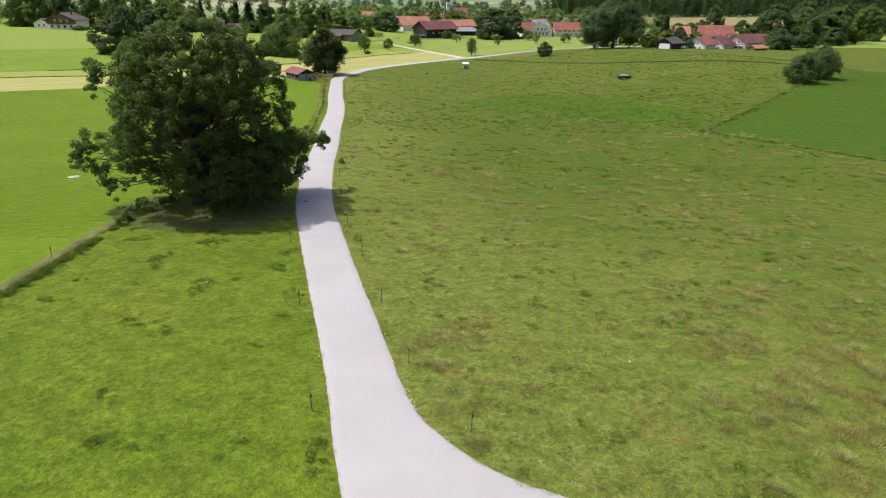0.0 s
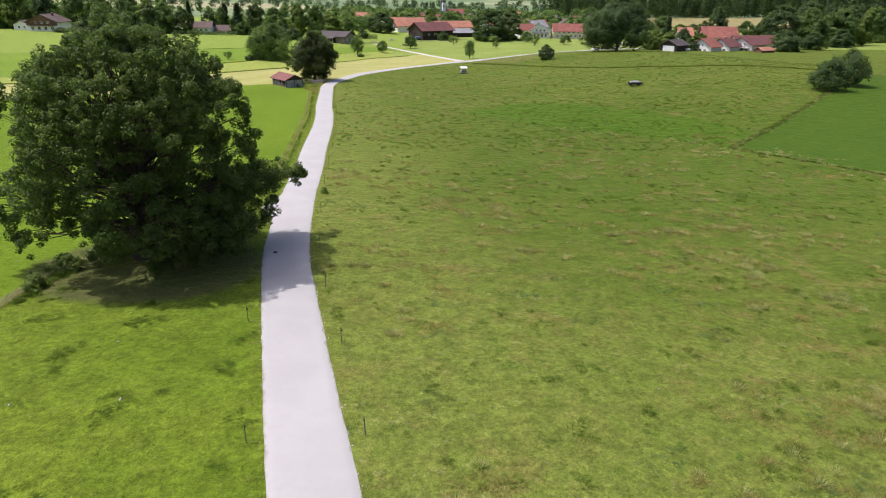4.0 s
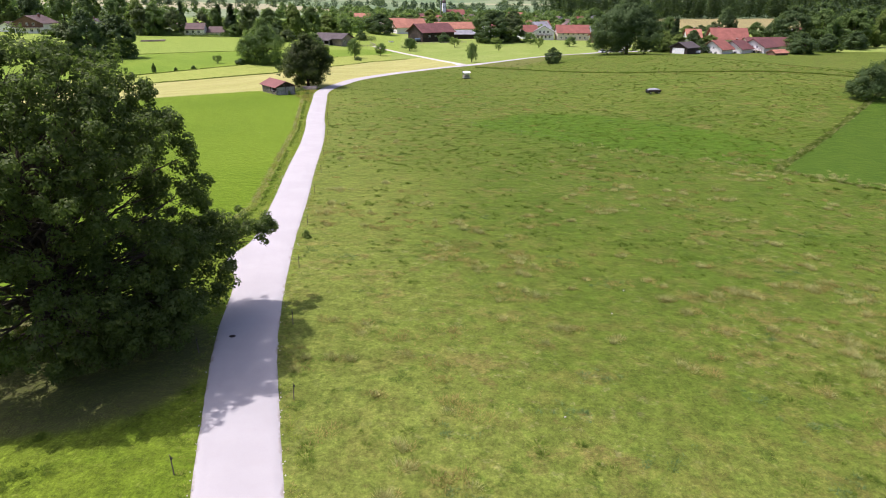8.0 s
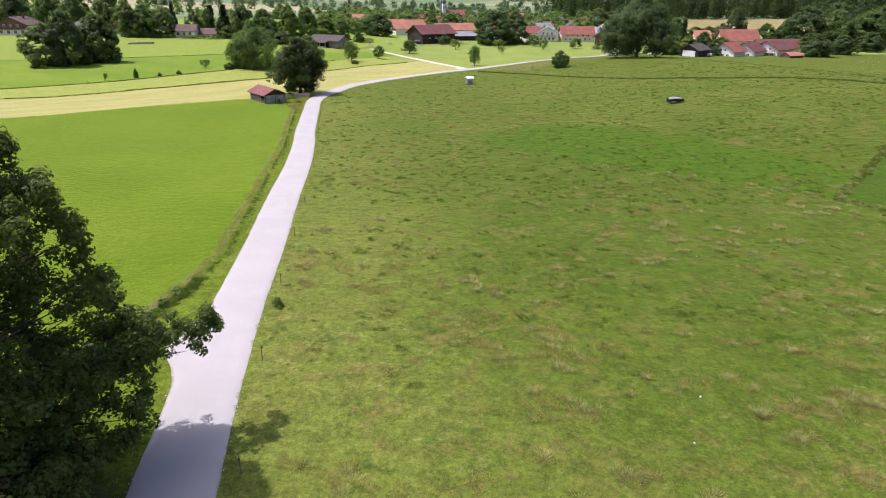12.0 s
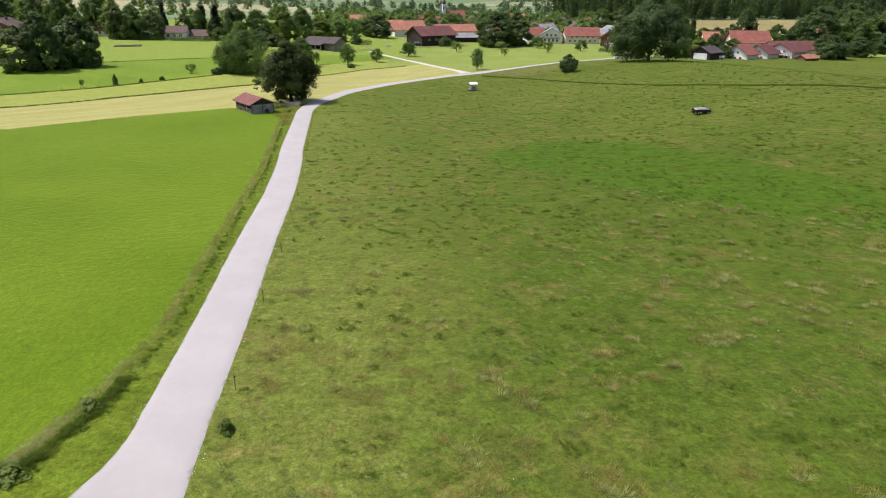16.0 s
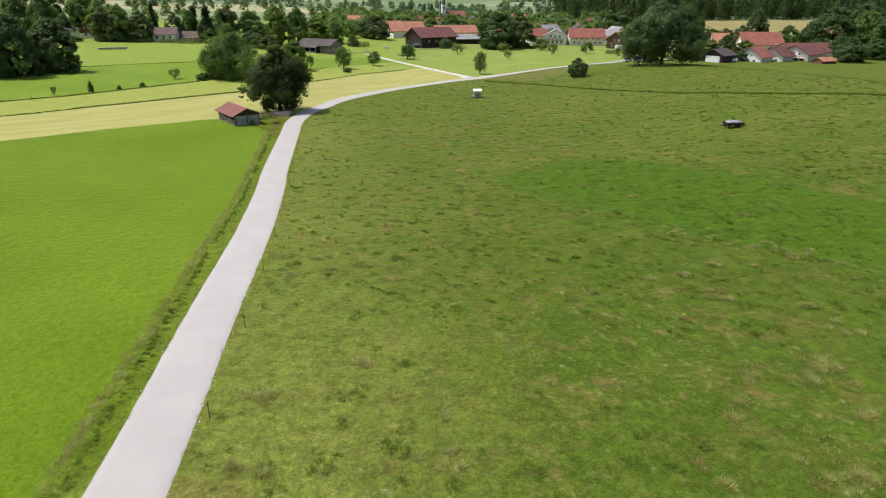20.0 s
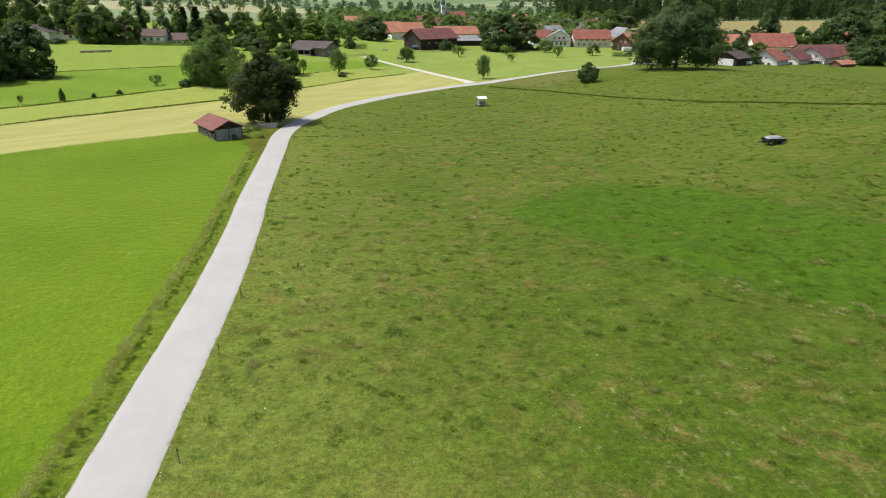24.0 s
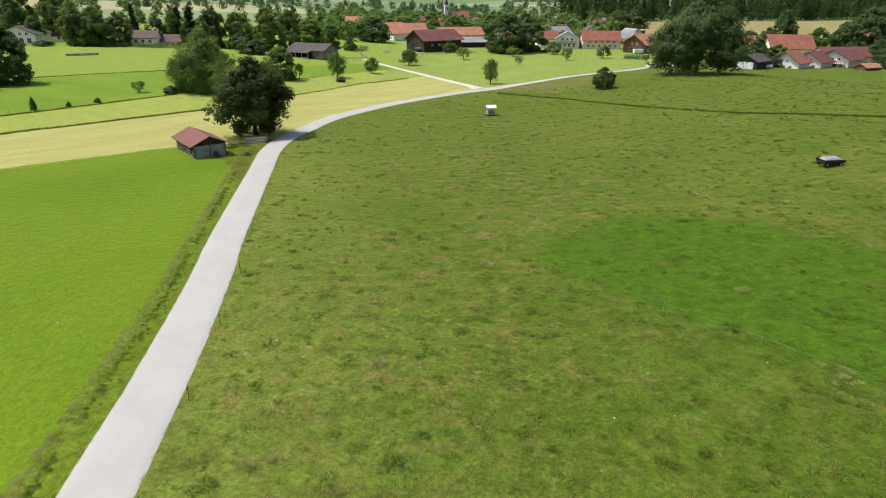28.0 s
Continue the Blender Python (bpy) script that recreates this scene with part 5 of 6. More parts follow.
def build_field_barn():
    """A small open-sided hay barn with braced side, boarded gable and tiled roof."""
    root = new("field_barn")
    cx, cy = -32.75, 186.6
    root.matrix_world = pose(cx, cy, terrain(cx, cy) - 0.15, 0, 0, 125.2)
    w, d, eave, ridge = 8.5, 4.9, 2.2, 3.3
    part("roof", gable_roof(w, d, eave, ridge, 0.55, 0.12), ROOF_BARN, root, "faded red tiled roof")
    part("floor", block(-w / 2, w / 2, -d / 2, d / 2, -0.4, 0.12), STONE, root)
    # corner and middle posts
    for x in (-w / 2 + 0.09, -w / 6, w / 6, w / 2 - 0.09):
        for y in (-d / 2 + 0.09, d / 2 - 0.09):
            part("post", block(x - 0.09, x + 0.09, y - 0.09, y + 0.09, -0.3, eave + 0.05), WEATHERED, root)
    # boarded gable towards the lane (its -x end), each board by itself
    n = 20
    for k in range(n):
        y0 = -d / 2 + d * k / n
        ym = abs(y0 + d / n / 2)
        top = eave + (ridge - eave) * (1 - ym / (d / 2)) - 0.06
        part("board", block(-w / 2 - 0.035, -w / 2, y0 + 0.012, y0 + d / n - 0.012, -0.05 + 0.03 * math.sin(k * 3.1), eave - 0.02), WEATHERED, root)
        if top > eave + 0.05:
            part("gable_board", block(-w / 2 - 0.03, -w / 2, y0 + 0.012, y0 + d / n - 0.012, eave, top), DARK_WOOD, root)
        part("board", block(w / 2, w / 2 + 0.035, y0 + 0.012, y0 + d / n - 0.012, -0.05, top), WEATHERED, root)
    for y in (-0.05, d / 2 - 0.15, -d / 2 + 0.05):
        part("door_batten", block(-w / 2 - 0.075, -w / 2 - 0.037, y, y + 0.1, 0.0, eave - 0.05), DARK_WOOD, root)
    part("lintel", block(-w / 2 - 0.085, -w / 2 - 0.038, -d / 2, d / 2, eave - 0.14, eave - 0.02), DARK_WOOD, root)
    # back side boarded, open side with half boarding and cross braces
    for k in range(30):
        x0 = -w / 2 + w * k / 30
        part("board", block(x0 + 0.012, x0 + w / 30 - 0.012, -d / 2 - 0.035, -d / 2, -0.05, eave), WEATHERED, root)
    for k in range(3):
        x0, x1 = -w / 2 + 0.15 + k * w / 3, -w / 2 - 0.15 + (k + 1) * w / 3
        for a, b in (((x0, 0.0), (x1, 1.05)), ((x0, 1.05), (x1, 0.0))):
            bm = bmesh.new()
            beam(bm, (a[0], d / 2 + 0.03, a[1]), (b[0], d / 2 + 0.03, b[1]), 0.07, 0.2)
            part("brace", bm, PALE_WOOD, root)
    part("rail", block(-w / 2, w / 2, d / 2 - 0.02, d / 2 + 0.04, 1.1, 1.24), WEATHERED, root)
    part("plate", block(-w / 2, w / 2, d / 2 - 0.08, d / 2 + 0.04, eave - 0.2, eave - 0.02), DARK_WOOD, root)
    # added dark sheet that paints the shade within the open barn
    part("inner_wall", block(-w / 2 + 0.3, w / 2 - 0.3, 0.55, 0.6, 0.12, 2.3), DARK_INSIDE, root)
    tagged(root, "small weathered hay barn with red roof and braced open side", "barn")


build_field_barn()


def build_hay_feeder(x, y):
    root = new("hay_feeder")
    root.matrix_world = pose(x, y, terrain(x, y), 0, 0, 14) @ Matrix.Scale(0.88, 4)
    for sx in (-1, 1):
        for sy in (-1, 1):
            part("leg", round_post(0.05, -0.1, 2.0, 6, sx * 1.0, sy * 0.9), GALVANISED, root)
    bm = gable_roof(2.2, 1.9, 2.0, 2.45, 0.22, 0.05)
    part("roof", bm, WHITE_SHEET, root, "bright white sheet roof")
    part("trough", block(-1.1, 1.1, -1.0, 1.0, 0.25, 0.55, 0.03), GALVANISED, root)
    for sy in (-1, 1):
        for k in range(9):
            q = -1.0 + 2.0 * k / 8
            bm = bmesh.new()
            beam(bm, (q, sy * 0.98, 0.5), (q + 0.12, sy * 0.98, 1.5), 0.035, 0.035)
            part("bar", bm, GALVANISED, root)
        part("rail", block(-1.05, 1.1, sy * 0.98 - 0.03, sy * 0.98 + 0.03, 1.48, 1.55), GALVANISED, root)
    part("hay", block(-0.9, 0.9, -0.8, 0.8, 0.5, 1.25, 0.2), PALE_WOOD, root, "pale dry hay")
    part("skid", block(-1.2, 1.2, -1.05, -0.9, -0.08, 0.1), DARK_WOOD, root)
    part("skid", block(-1.2, 1.2, 0.9, 1.05, -0.08, 0.1), DARK_WOOD, root)
    tagged(root, "roofed metal hay feeder with white roof in the pasture", "hay feeder")


build_hay_feeder(17.7, 222.9)


def build_wagon(x, y):
    root = new("farm_wagon")
    root.matrix_world = pose(x, y, terrain(x, y), 0, 0, 6) @ Matrix.Scale(0.84, 4)
    for sx in (-1.15, 1.15):
        for sy in (-0.8, 0.8):
            bm = bmesh.new()
            tube(bm, [(0, 0, -0.11), (0, 0, -0.08), (0, 0, 0.08), (0, 0, 0.11)], [0.3, 0.36, 0.36, 0.3], 14)
            bm.transform(pose(sx, sy, 0.36, 90))
            wheel = part("wheel", bm, RUBBER, root)
            bm = bmesh.new()
            tube(bm, [(0, 0, -0.12), (0, 0, 0.12)], [0.17, 0.17], 12)
            bm.transform(pose(sx, sy, 0.36, 90))
            part("rim", bm, GALVANISED, wheel)
        part("axle", block(sx - 0.05, sx + 0.05, -0.8, 0.8, 0.31, 0.41), BLACK_PAINT, root)
    part("bed", block(-1.75, 1.75, -0.95, 0.95, 0.62, 0.80, 0.02), BLACK_PAINT, root)
    for sy in (-1, 1):
        part("side_board", block(-1.75, 1.75, sy * 0.95 - 0.03, sy * 0.95 + 0.03, 0.78, 1.1), DARK_WOOD, root)
    bm = bmesh.new()
    bmesh.ops.create_grid(bm, x_segments=12, y_segments=8, size=1)
    for v in bm.verts:
        u, w = v.co.x, v.co.y
        v.co = Vector((u * 1.6, w * 0.92, 1.05 + 0.38 * (1 - u**4) * (1 - w**4) + 0.05 * math.sin(u * 9) * math.cos(w * 7)))
    part("tarpaulin", bm, TARP, root, "grey tarpaulin over the load")
    bm = bmesh.new()
    beam(bm, (-1.75, 0.25, 0.62), (-3.0, 0, 0.45), 0.07, 0.07)
    beam(bm, (-1.75, -0.25, 0.62), (-3.0, 0, 0.45), 0.07, 0.07)
    part("drawbar", bm, BLACK_PAINT, root)
    tagged(root, "black flatbed farm wagon loaded under grey tarpaulin", "wagon")


build_wagon(54.4, 163.6)


def build_car(kind, x, y, turn, paint, label, long=4.3, tall=1.5, van=False):
    root = new(kind)
    root.matrix_world = pose(x, y, terrain(x, y), 0, 0, turn)
    h = tall * (0.62 if not van else 0.95)
    part("body", block(-long / 2, long / 2, -0.88, 0.88, 0.28, h, 0.12), paint, root)
    if not van:
        bm = bmesh.new()
        lo = [bm.verts.new(p) for p in ((-long * 0.36, -0.8, h - 0.02), (long * 0.26, -0.8, h - 0.02), (long * 0.26, 0.8, h - 0.02), (-long * 0.36, 0.8, h - 0.02))]
        hi = [bm.verts.new(p) for p in ((-long * 0.27, -0.66, tall), (long * 0.10, -0.66, tall), (long * 0.10, 0.66, tall), (-long * 0.27, 0.66, tall))]
        for k in range(4):
            bm.faces.new((lo[k], lo[(k + 1) % 4], hi[(k + 1) % 4], hi[k]))
        bm.faces.new(hi)
        part("cabin_glass", bm, GLASS, root)
        part("car_roof", block(-long * 0.26, long * 0.09, -0.64, 0.64, tall - 0.01, tall + 0.04), paint, root)
    for sx in (-long * 0.3, long * 0.3):
        for sy in (-0.82, 0.82):
            bm = bmesh.new()
            tube(bm, [(0, 0, -0.1), (0, 0, 0.1)], [0.32, 0.32], 12)
            bm.transform(pose(sx, sy, 0.32, 90))
            part("wheel", bm, RUBBER, root)
    tagged(root, label, "van" if van else "car")


build_car("parked_car", 88.5, 318, 30, CAR_WHITE, "white car parked on the lane below the big tree")
build_car("parked_car", 96.0, 327, 30, CAR_DARK, "dark car parked on the lane below the big tree")
build_car("parked_car", 103.5, 333, 30, CAR_WHITE, "white car parked beside the lane")
build_car("trailer", 134.5, 322, -35, CAR_WHITE, "small white box trailer on the grass", 2.8, 1.5, True)
build_car("delivery_van", 108, 388, 10, CAR_WHITE, "white van in front of the chalet", 4.6, 2.3, True)
build_car("caravan", 114, 362, 10, CAR_WHITE, "white low trailer by the hedge", 5.5, 1.4, True)


def build_stack(kind, x, y, turn, long, rows, logs, r, mat, label):
    root = new(kind)
    root.matrix_world = pose(x, y, terrain(x, y), 0, 0, turn)
    rnd = random.Random(int(x * 7))
    for j in range(rows):
        for k in range(logs - j):
            bm = bmesh.new()
            yy, zz = (k - (logs - j - 1) / 2) * 2 * r, r + j * 1.75 * r
            e = rnd.uniform(-0.3, 0.3)
            tube(bm, [(-long / 2 + e, yy, zz), (long / 2 + e, yy + rnd.uniform(-0.05, 0.05), zz)], [r, r * 0.92], 7)
            bm.faces.new([v for v in bm.verts[:7]][::-1])
            part("log", bm, mat, root)
    tagged(root, label, "timber stack")


# the first one: logs stand in for a long low rack
build_stack("low_rack", -112.5, 317.8, 31, 10.0, 2, 3, 0.2, GREY_BROWN, "long low grey rack in the meadow, formed of logs")
build_stack("board_pile", -26.2, 195.0, 20, 3.4, 4, 8, 0.12, PALE_WOOD, "pile of pale boards beside the lane")
build_stack("board_pile", -25.6, 197.2, -15, 2.0, 2, 4, 0.1, PALE_WOOD, "small heap of pale timber under the lime tree")

# ---------- fences and small things ----------


def fence_post(x, y, h=1.0, r=0.024, lean=2.0, label="thin dark wooden fence post beside the lane", group="lane fence posts"):
    root = new("fence_post")
    rr = random.Random(int(x * 131 + y * 17))
    root.matrix_world = pose(x, y, terrain(x, y), rr.uniform(-lean, lean), rr.uniform(-lean, lean), rr.uniform(0, 90))
    part("stake", round_post(r, -0.3, h, 7, top=0.75), POST_WOOD, root)
    part("insulator", block(-0.03, 0.03, -r - 0.05, -r + 0.005, h - 0.22, h - 0.14), BLACK_PAINT, root)
    return tagged(root, label, "fence post", group)


RIGHT_POSTS = [(2.9, 21.7), (0.25, 27.2), (-1.46, 34.4), (-3.3, 42.5), (-5.15, 50.2), (-6.6, 58.2), (-7.8, 67.5), (-8.8, 78), (-9.75, 89), (-10.4, 98.9), (-11.4, 108.9), (-12.2, 117.5), (-13.07, 126.7), (-14.1, 136.3), (-15.65, 147.2), (-16.8, 157), (-17.9, 166.5), (-19.2, 177)]
LEFT_POSTS = [(-3.87, 23.1), (-6.3, 33.9), (-8.9, 45.0), (-11.0, 54.7)]
for x, y in RIGHT_POSTS + LEFT_POSTS:
    fence_post(x, y)
for k in range(4):
    y = 31 + k * 9.5
    fence_post(float(np.interp(y, *EDGE_LEFT)), y, label="weathered fence post in tall dry grass", group="meadow fence posts")
for k in range(6):
    x = 27 + k * 10.0
    fence_post(x, float(np.interp(x, [23.8, 38, 50.6, 60.5, 76, 120], [257, 240, 217, 201, 185, 160])), 0.9, 0.035, 3.0, "grey fence post across the hill pasture", "pasture fence posts")
for k in range(5):
    x = -86 + k * 3.1
    fence_post(x, line_y(SHRUBS_AT, x), 0.9, 0.04, 3.0, "fence post on the shrub line", "shrub line posts")


def build_electric_fence(points):
    """A light fence of thin stakes with one sagging cord."""
    root = new("electric_fence")
    bm = bmesh.new()
    for a, b in zip(points, points[1:]):
        pts = []
        for k in range(5):
            u = k / 4
            x, y = a[0] + (b[0] - a[0]) * u, a[1] + (b[1] - a[1]) * u
            pts.append((x, y, terrain(x, y) + 0.7 - 0.1 * math.sin(math.pi * u)))
        tube(bm, pts, [0.006] * 5, 4)
    part("cord", bm, PALE_WOOD, root)
    for x, y in points:
        part("stake", round_post(0.012, terrain(x, y) - 0.1, terrain(x, y) + 0.8, 6, x, y), PALE_WOOD, root)
    tagged(root, "thin electric cord fence across the grassy hollow", "fence")


build_electric_fence([(11.5, 137.5), (15.2, 133), (19, 128.3), (23.5, 122.8), (28, 117.2)])
for x, y, h, w in ((-15.6, 76.6, 0.35, 1.2), (-16.6, 71.5, 0.4, 1.8), (-18.4, 66.0, 0.35, 1.5), (-8.35, 74.5, 0.6, 0.9), (-23.2, 49.5, 0.8, 1.6), (-22.8, 52.5, 1.0, 2.0), (-25.2, 184.5, 0.6, 1.6), (-29.0, 190.5, 0.7, 2.4), (-27.8, 192.0, 0.6, 2.2), (-29.5, 183.3, 0.8, 1.2)):
    plant("weed", "weed_clump", x, y, h, w, "clump of rank dark green nettles on the verge", "weeds", "verge weeds")


# ---------- village meadow: hedges, paddock fences, tank ----------


def build_hedge(a, b, tall, deep, leaf, label):
    """A clipped hedge from a to b with an uneven leafy face."""
    root = new("hedge")
    rr = random.Random(int(a[0] * 31 + a[1]))
    p, q = Vector(a), Vector(b)
    side = (q - p).orthogonal().normalized()
    n = int((q - p).length / 0.45) + 2
    centres, radii = [], []
    for k in range(n):
        c = p.lerp(q, k / (n - 1))
        z0 = terrain(c.x, c.y)
        for lev in range(3):
            s = c + side * rr.uniform(-0.5, 0.5) * deep * 0.6
            centres.append((s.x, s.y, z0 + tall * (0.2 + 0.33 * lev) + rr.uniform(-0.1, 0.12)))
            radii.append(deep * rr.uniform(0.4, 0.55))
    v, f = leaves(centres, radii, [42] * len(centres), 0.2, 5, 0.9)
    part("foliage", mesh_from("foliage", v, f, leaf), None, root)
    return tagged(root, label, "hedge")


build_hedge((-26.4, 380.3), (-18.9, 388.3), 2.3, 2.0, LEAF_GREY, "dull brown-green hedge beside the farm paddock")
build_hedge((92.9, 361.5), (101.2, 359.2), 1.7, 1.8, LEAF_DARK, "clipped dark green hedge beside the lane")
build_hedge((-178.0, 350.0), (-160.5, 351.5), 1.3, 1.8, LEAF_DARK, "low dark garden hedge along the meadow")
build_hedge((-134.0, 353.5), (-112.0, 354.5), 1.3, 2.0, LEAF_MID, "low green garden hedge along the meadow")
build_hedge((-108.0, 354.5), (-90.0, 355.5), 1.5, 2.0, LEAF_DARK, "low dark garden hedge along the meadow")


def build_rail_fence(points, mat, label, tall=1.15):
    """Posts with two rails between the given corners."""
    root = new("rail_fence")
    spots = []
    for a, b in zip(points, points[1:]):
        n = max(1, round(math.hypot(b[0] - a[0], b[1] - a[1]) / 2.6))
        spots += [(a[0] + (b[0] - a[0]) * k / n, a[1] + (b[1] - a[1]) * k / n) for k in range(n)]
    spots.append(points[-1])
    for x, y in spots:
        part("post", round_post(0.07, terrain(x, y) - 0.2, terrain(x, y) + tall, 6, x, y), mat, root)
    for (ax, ay), (bx, by) in zip(spots, spots[1:]):
        for h in (0.55, 1.0):
            bm = bmesh.new()
            beam(bm, (ax, ay, terrain(ax, ay) + h), (bx, by, terrain(bx, by) + h), 0.05, 0.12)
            part("rail", bm, mat, root)
    return tagged(root, label, "fence")


build_rail_fence([(-29.0, 337.5), (-21.6, 341.6), (-16.7, 351.1), (-20.5, 366.0)], PALE_WOOD, "pale weathered rail fence round the shed paddock")
build_rail_fence([(-3.0, 372.0), (8.5, 377.4), (20.0, 383.0), (31.6, 387.8)], PALE_WOOD, "pale rail fence in front of the great barn")


def build_tank(x, y):
    root = new("slurry_tank")
    root.matrix_world = pose(x, y, terrain(x, y), 0, 0, 8)
    bm = bmesh.new()
    tube(bm, [(-2.2, 0, 1.25), (-2.05, 0, 1.25), (0, 0, 1.25), (2.05, 0, 1.25), (2.2, 0, 1.25)], [0.55, 0.85, 0.88, 0.85, 0.55], 16)
    part("barrel", bm, TANK_BLUE, root)
    for s in (-0.6, 0.6):
        bm = bmesh.new()
        tube(bm, [(0, -1.0, 0), (0, -0.72, 0)], [0.5, 0.5], 14)
        bm.transform(pose(s * 1.1, 0, 0.5))
        part("wheel", bm, RUBBER, root)
        bm = bmesh.new()
        tube(bm, [(0, 0.72, 0), (0, 1.0, 0)], [0.5, 0.5], 14)
        bm.transform(pose(s * 1.1, 0, 0.5))
        part("wheel", bm, RUBBER, root)
    part("chassis", block(-2.6, 1.8, -0.35, 0.35, 0.3, 0.5), BLACK_PAINT, root)
    tagged(root, "blue-grey slurry tank on wheels in front of the barn", "tank trailer")


build_tank(5.2, 395.0)
trough = new("water_trough")
trough.matrix_world = pose(-10.2, 385.3, terrain(-10.2, 385.3), 0, 0, 12)
bm = bmesh.new()
for q in ((-1.3, 1.3, -0.5, -0.42, 0.15, 0.8), (-1.3, 1.3, 0.42, 0.5, 0.15, 0.8), (-1.3, -1.22, -0.42, 0.42, 0.15, 0.8), (1.22, 1.3, -0.42, 0.42, 0.15, 0.8), (-1.22, 1.22, -0.42, 0.42, 0.15, 0.25)):
    box(bm, *q)
part("basin", bm, WHITE_SHEET, trough)
for s in (-0.9, 0.9):
    part("foot", block(s - 0.1, s + 0.1, -0.4, 0.4, -0.05, 0.147), STONE, trough)
tagged(trough, "white water trough in the farm paddock", "trough")

# ---------- woods and grass ----------


def build_wood(name, spots, label, seed, leaf):
    """Far trees in one sheet of foliage: crowns of many coarse sprays with trunks hidden below."""
    rnd = np.random.RandomState(seed)
    centres, radii, counts = [], [], []
    for x, y, h, w, conic in spots:
        z = terrain(x, y)
        for k in range(9):
            u = (k + 0.5) / 9
            r = w * 0.5 * ((1.05 - u) if conic else math.sin(math.pi * min(1, 0.2 + 0.75 * u)) ** 0.6)
            a, q = rnd.uniform(0, 6.28), r * 0.55 * rnd.uniform(0.3, 1)
            centres.append((x + q * math.cos(a), y + q * math.sin(a), z + h * (0.08 + 0.86 * u)))
            radii.append(max(0.8, r * 0.75))
            counts.append(24)
    v, f = leaves(centres, radii, counts, 1.7, seed, 0.9)
    ob = new(name, mesh_from(name, v, f, leaf))
    return tagged(ob, label, "wood", kind="stuff")


rs = random.Random(3)
dark_wood, mixed = [], []
for _ in range(900):
    x = rs.uniform(170, 820)
    y = 745 + (x - 170) * 0.05 + rs.uniform(0, 120)
    dark_wood.append((x, y, rs.uniform(22, 31), rs.uniform(9, 14), rs.random() < 0.65))
for _ in range(150):
    x = rs.uniform(270, 560)
    dark_wood.append((x, 430 + (x - 270) * 0.35 + rs.uniform(0, 60), rs.uniform(14, 22), rs.uniform(9, 14), False))
build_wood("fir_wood", dark_wood, "dark spruce wood behind a ripe field", 41, LEAF_FIR)
for k in range(520):
    y = rs.uniform(395, 780)
    x = (rs.uniform(-0.62, 0.33) if k < 170 else rs.uniform(-0.13, 0.33)) * (y - 40)
    if x < -70 and y > 440 and k % 3:
        continue
    if -42 < x < 55 and y < 505 or y < 440 and x > -60:
        continue
    if x > 0.26 * (y - 40) + 12 and y > 430:
        continue
    mixed.append((x, y, rs.uniform(6, 11), rs.uniform(8, 14), rs.random() < 0.15))
for _ in range(190):
    y = rs.uniform(440, 640)
    x = rs.uniform(-0.13, 0.24) * (y - 40)
    if not (-30 < x < 60 and y < 500):
        mixed.append((x, y, rs.uniform(4.5, 8), rs.uniform(7, 12), False))
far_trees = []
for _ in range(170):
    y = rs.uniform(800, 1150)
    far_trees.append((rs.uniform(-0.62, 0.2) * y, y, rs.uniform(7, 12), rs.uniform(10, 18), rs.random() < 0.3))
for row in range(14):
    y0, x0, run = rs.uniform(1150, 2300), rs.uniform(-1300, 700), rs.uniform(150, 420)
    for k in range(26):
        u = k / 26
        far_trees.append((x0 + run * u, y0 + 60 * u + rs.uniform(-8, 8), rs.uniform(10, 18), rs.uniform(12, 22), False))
for _ in range(50):
    y = rs.uniform(360, 460)
    mixed.append((rs.uniform(-330, -205), y, rs.uniform(14, 22), rs.uniform(10, 15), rs.random() < 0.3))
build_wood("far_woods", far_trees, "haze-tinted tree rows and copses on the distant hills", 43, LEAF_HAZE)
build_wood("mixed_woods", mixed, "leafy trees and hedges spread over the far farmland", 42, LEAF_MID)


def build_tufts(name, spots, blades, material, label, seed, thin=0.012, splay=(0.3, 1.35)):
    """Grass tufts as bunches of narrow blades: x, y, radius, height. splay: how far the tips lean out, in heights."""
    r = np.random.RandomState(seed)
    s = np.array([(x, y, terrain(x, y), a, h) for x, y, a, h in spots])
    n = len(s) * blades
    q = np.repeat(s, blades, 0)
    az, rad = r.uniform(0, 6.28, n), np.sqrt(r.uniform(0, 1, n))
    base = q[:, :3] + np.stack([np.cos(az) * rad * q[:, 3], np.sin(az) * rad * q[:, 3], np.full(n, -0.02)], 1)
    lean = np.stack([np.cos(az), np.sin(az)], 1) * (q[:, 4] * r.uniform(*splay, n))[:, None] + r.normal(size=(n, 2)) * 0.05
    h = q[:, 4] * r.uniform(0.55, 1.15, n) * (1.1 - 0.5 * rad)
    turn = az + 1.57 + r.normal(size=n) * 0.5
    wide = np.stack([np.cos(turn), np.sin(turn), np.zeros(n)], 1) * (thin * (0.7 + 1.5 * q[:, 3]))[:, None]
    tip = base + np.concatenate([lean, h[:, None]], 1)
    v = np.stack([base - wide, base + wide, tip], 1).reshape(-1, 3)
    ob = new(name, mesh_from(name, v, np.arange(3 * n).reshape(-1, 3), material))
    return tagged(ob, label, "grass", kind="stuff")


def in_sown(x, y):
    """Inside the sown field on the hill, which is free of tussocks."""
    dx, dy = x - 47.8, y - 101.4
    return min(0.704 * dx - 0.71 * dy, 0.62 * dy + 0.785 * dx) > 0


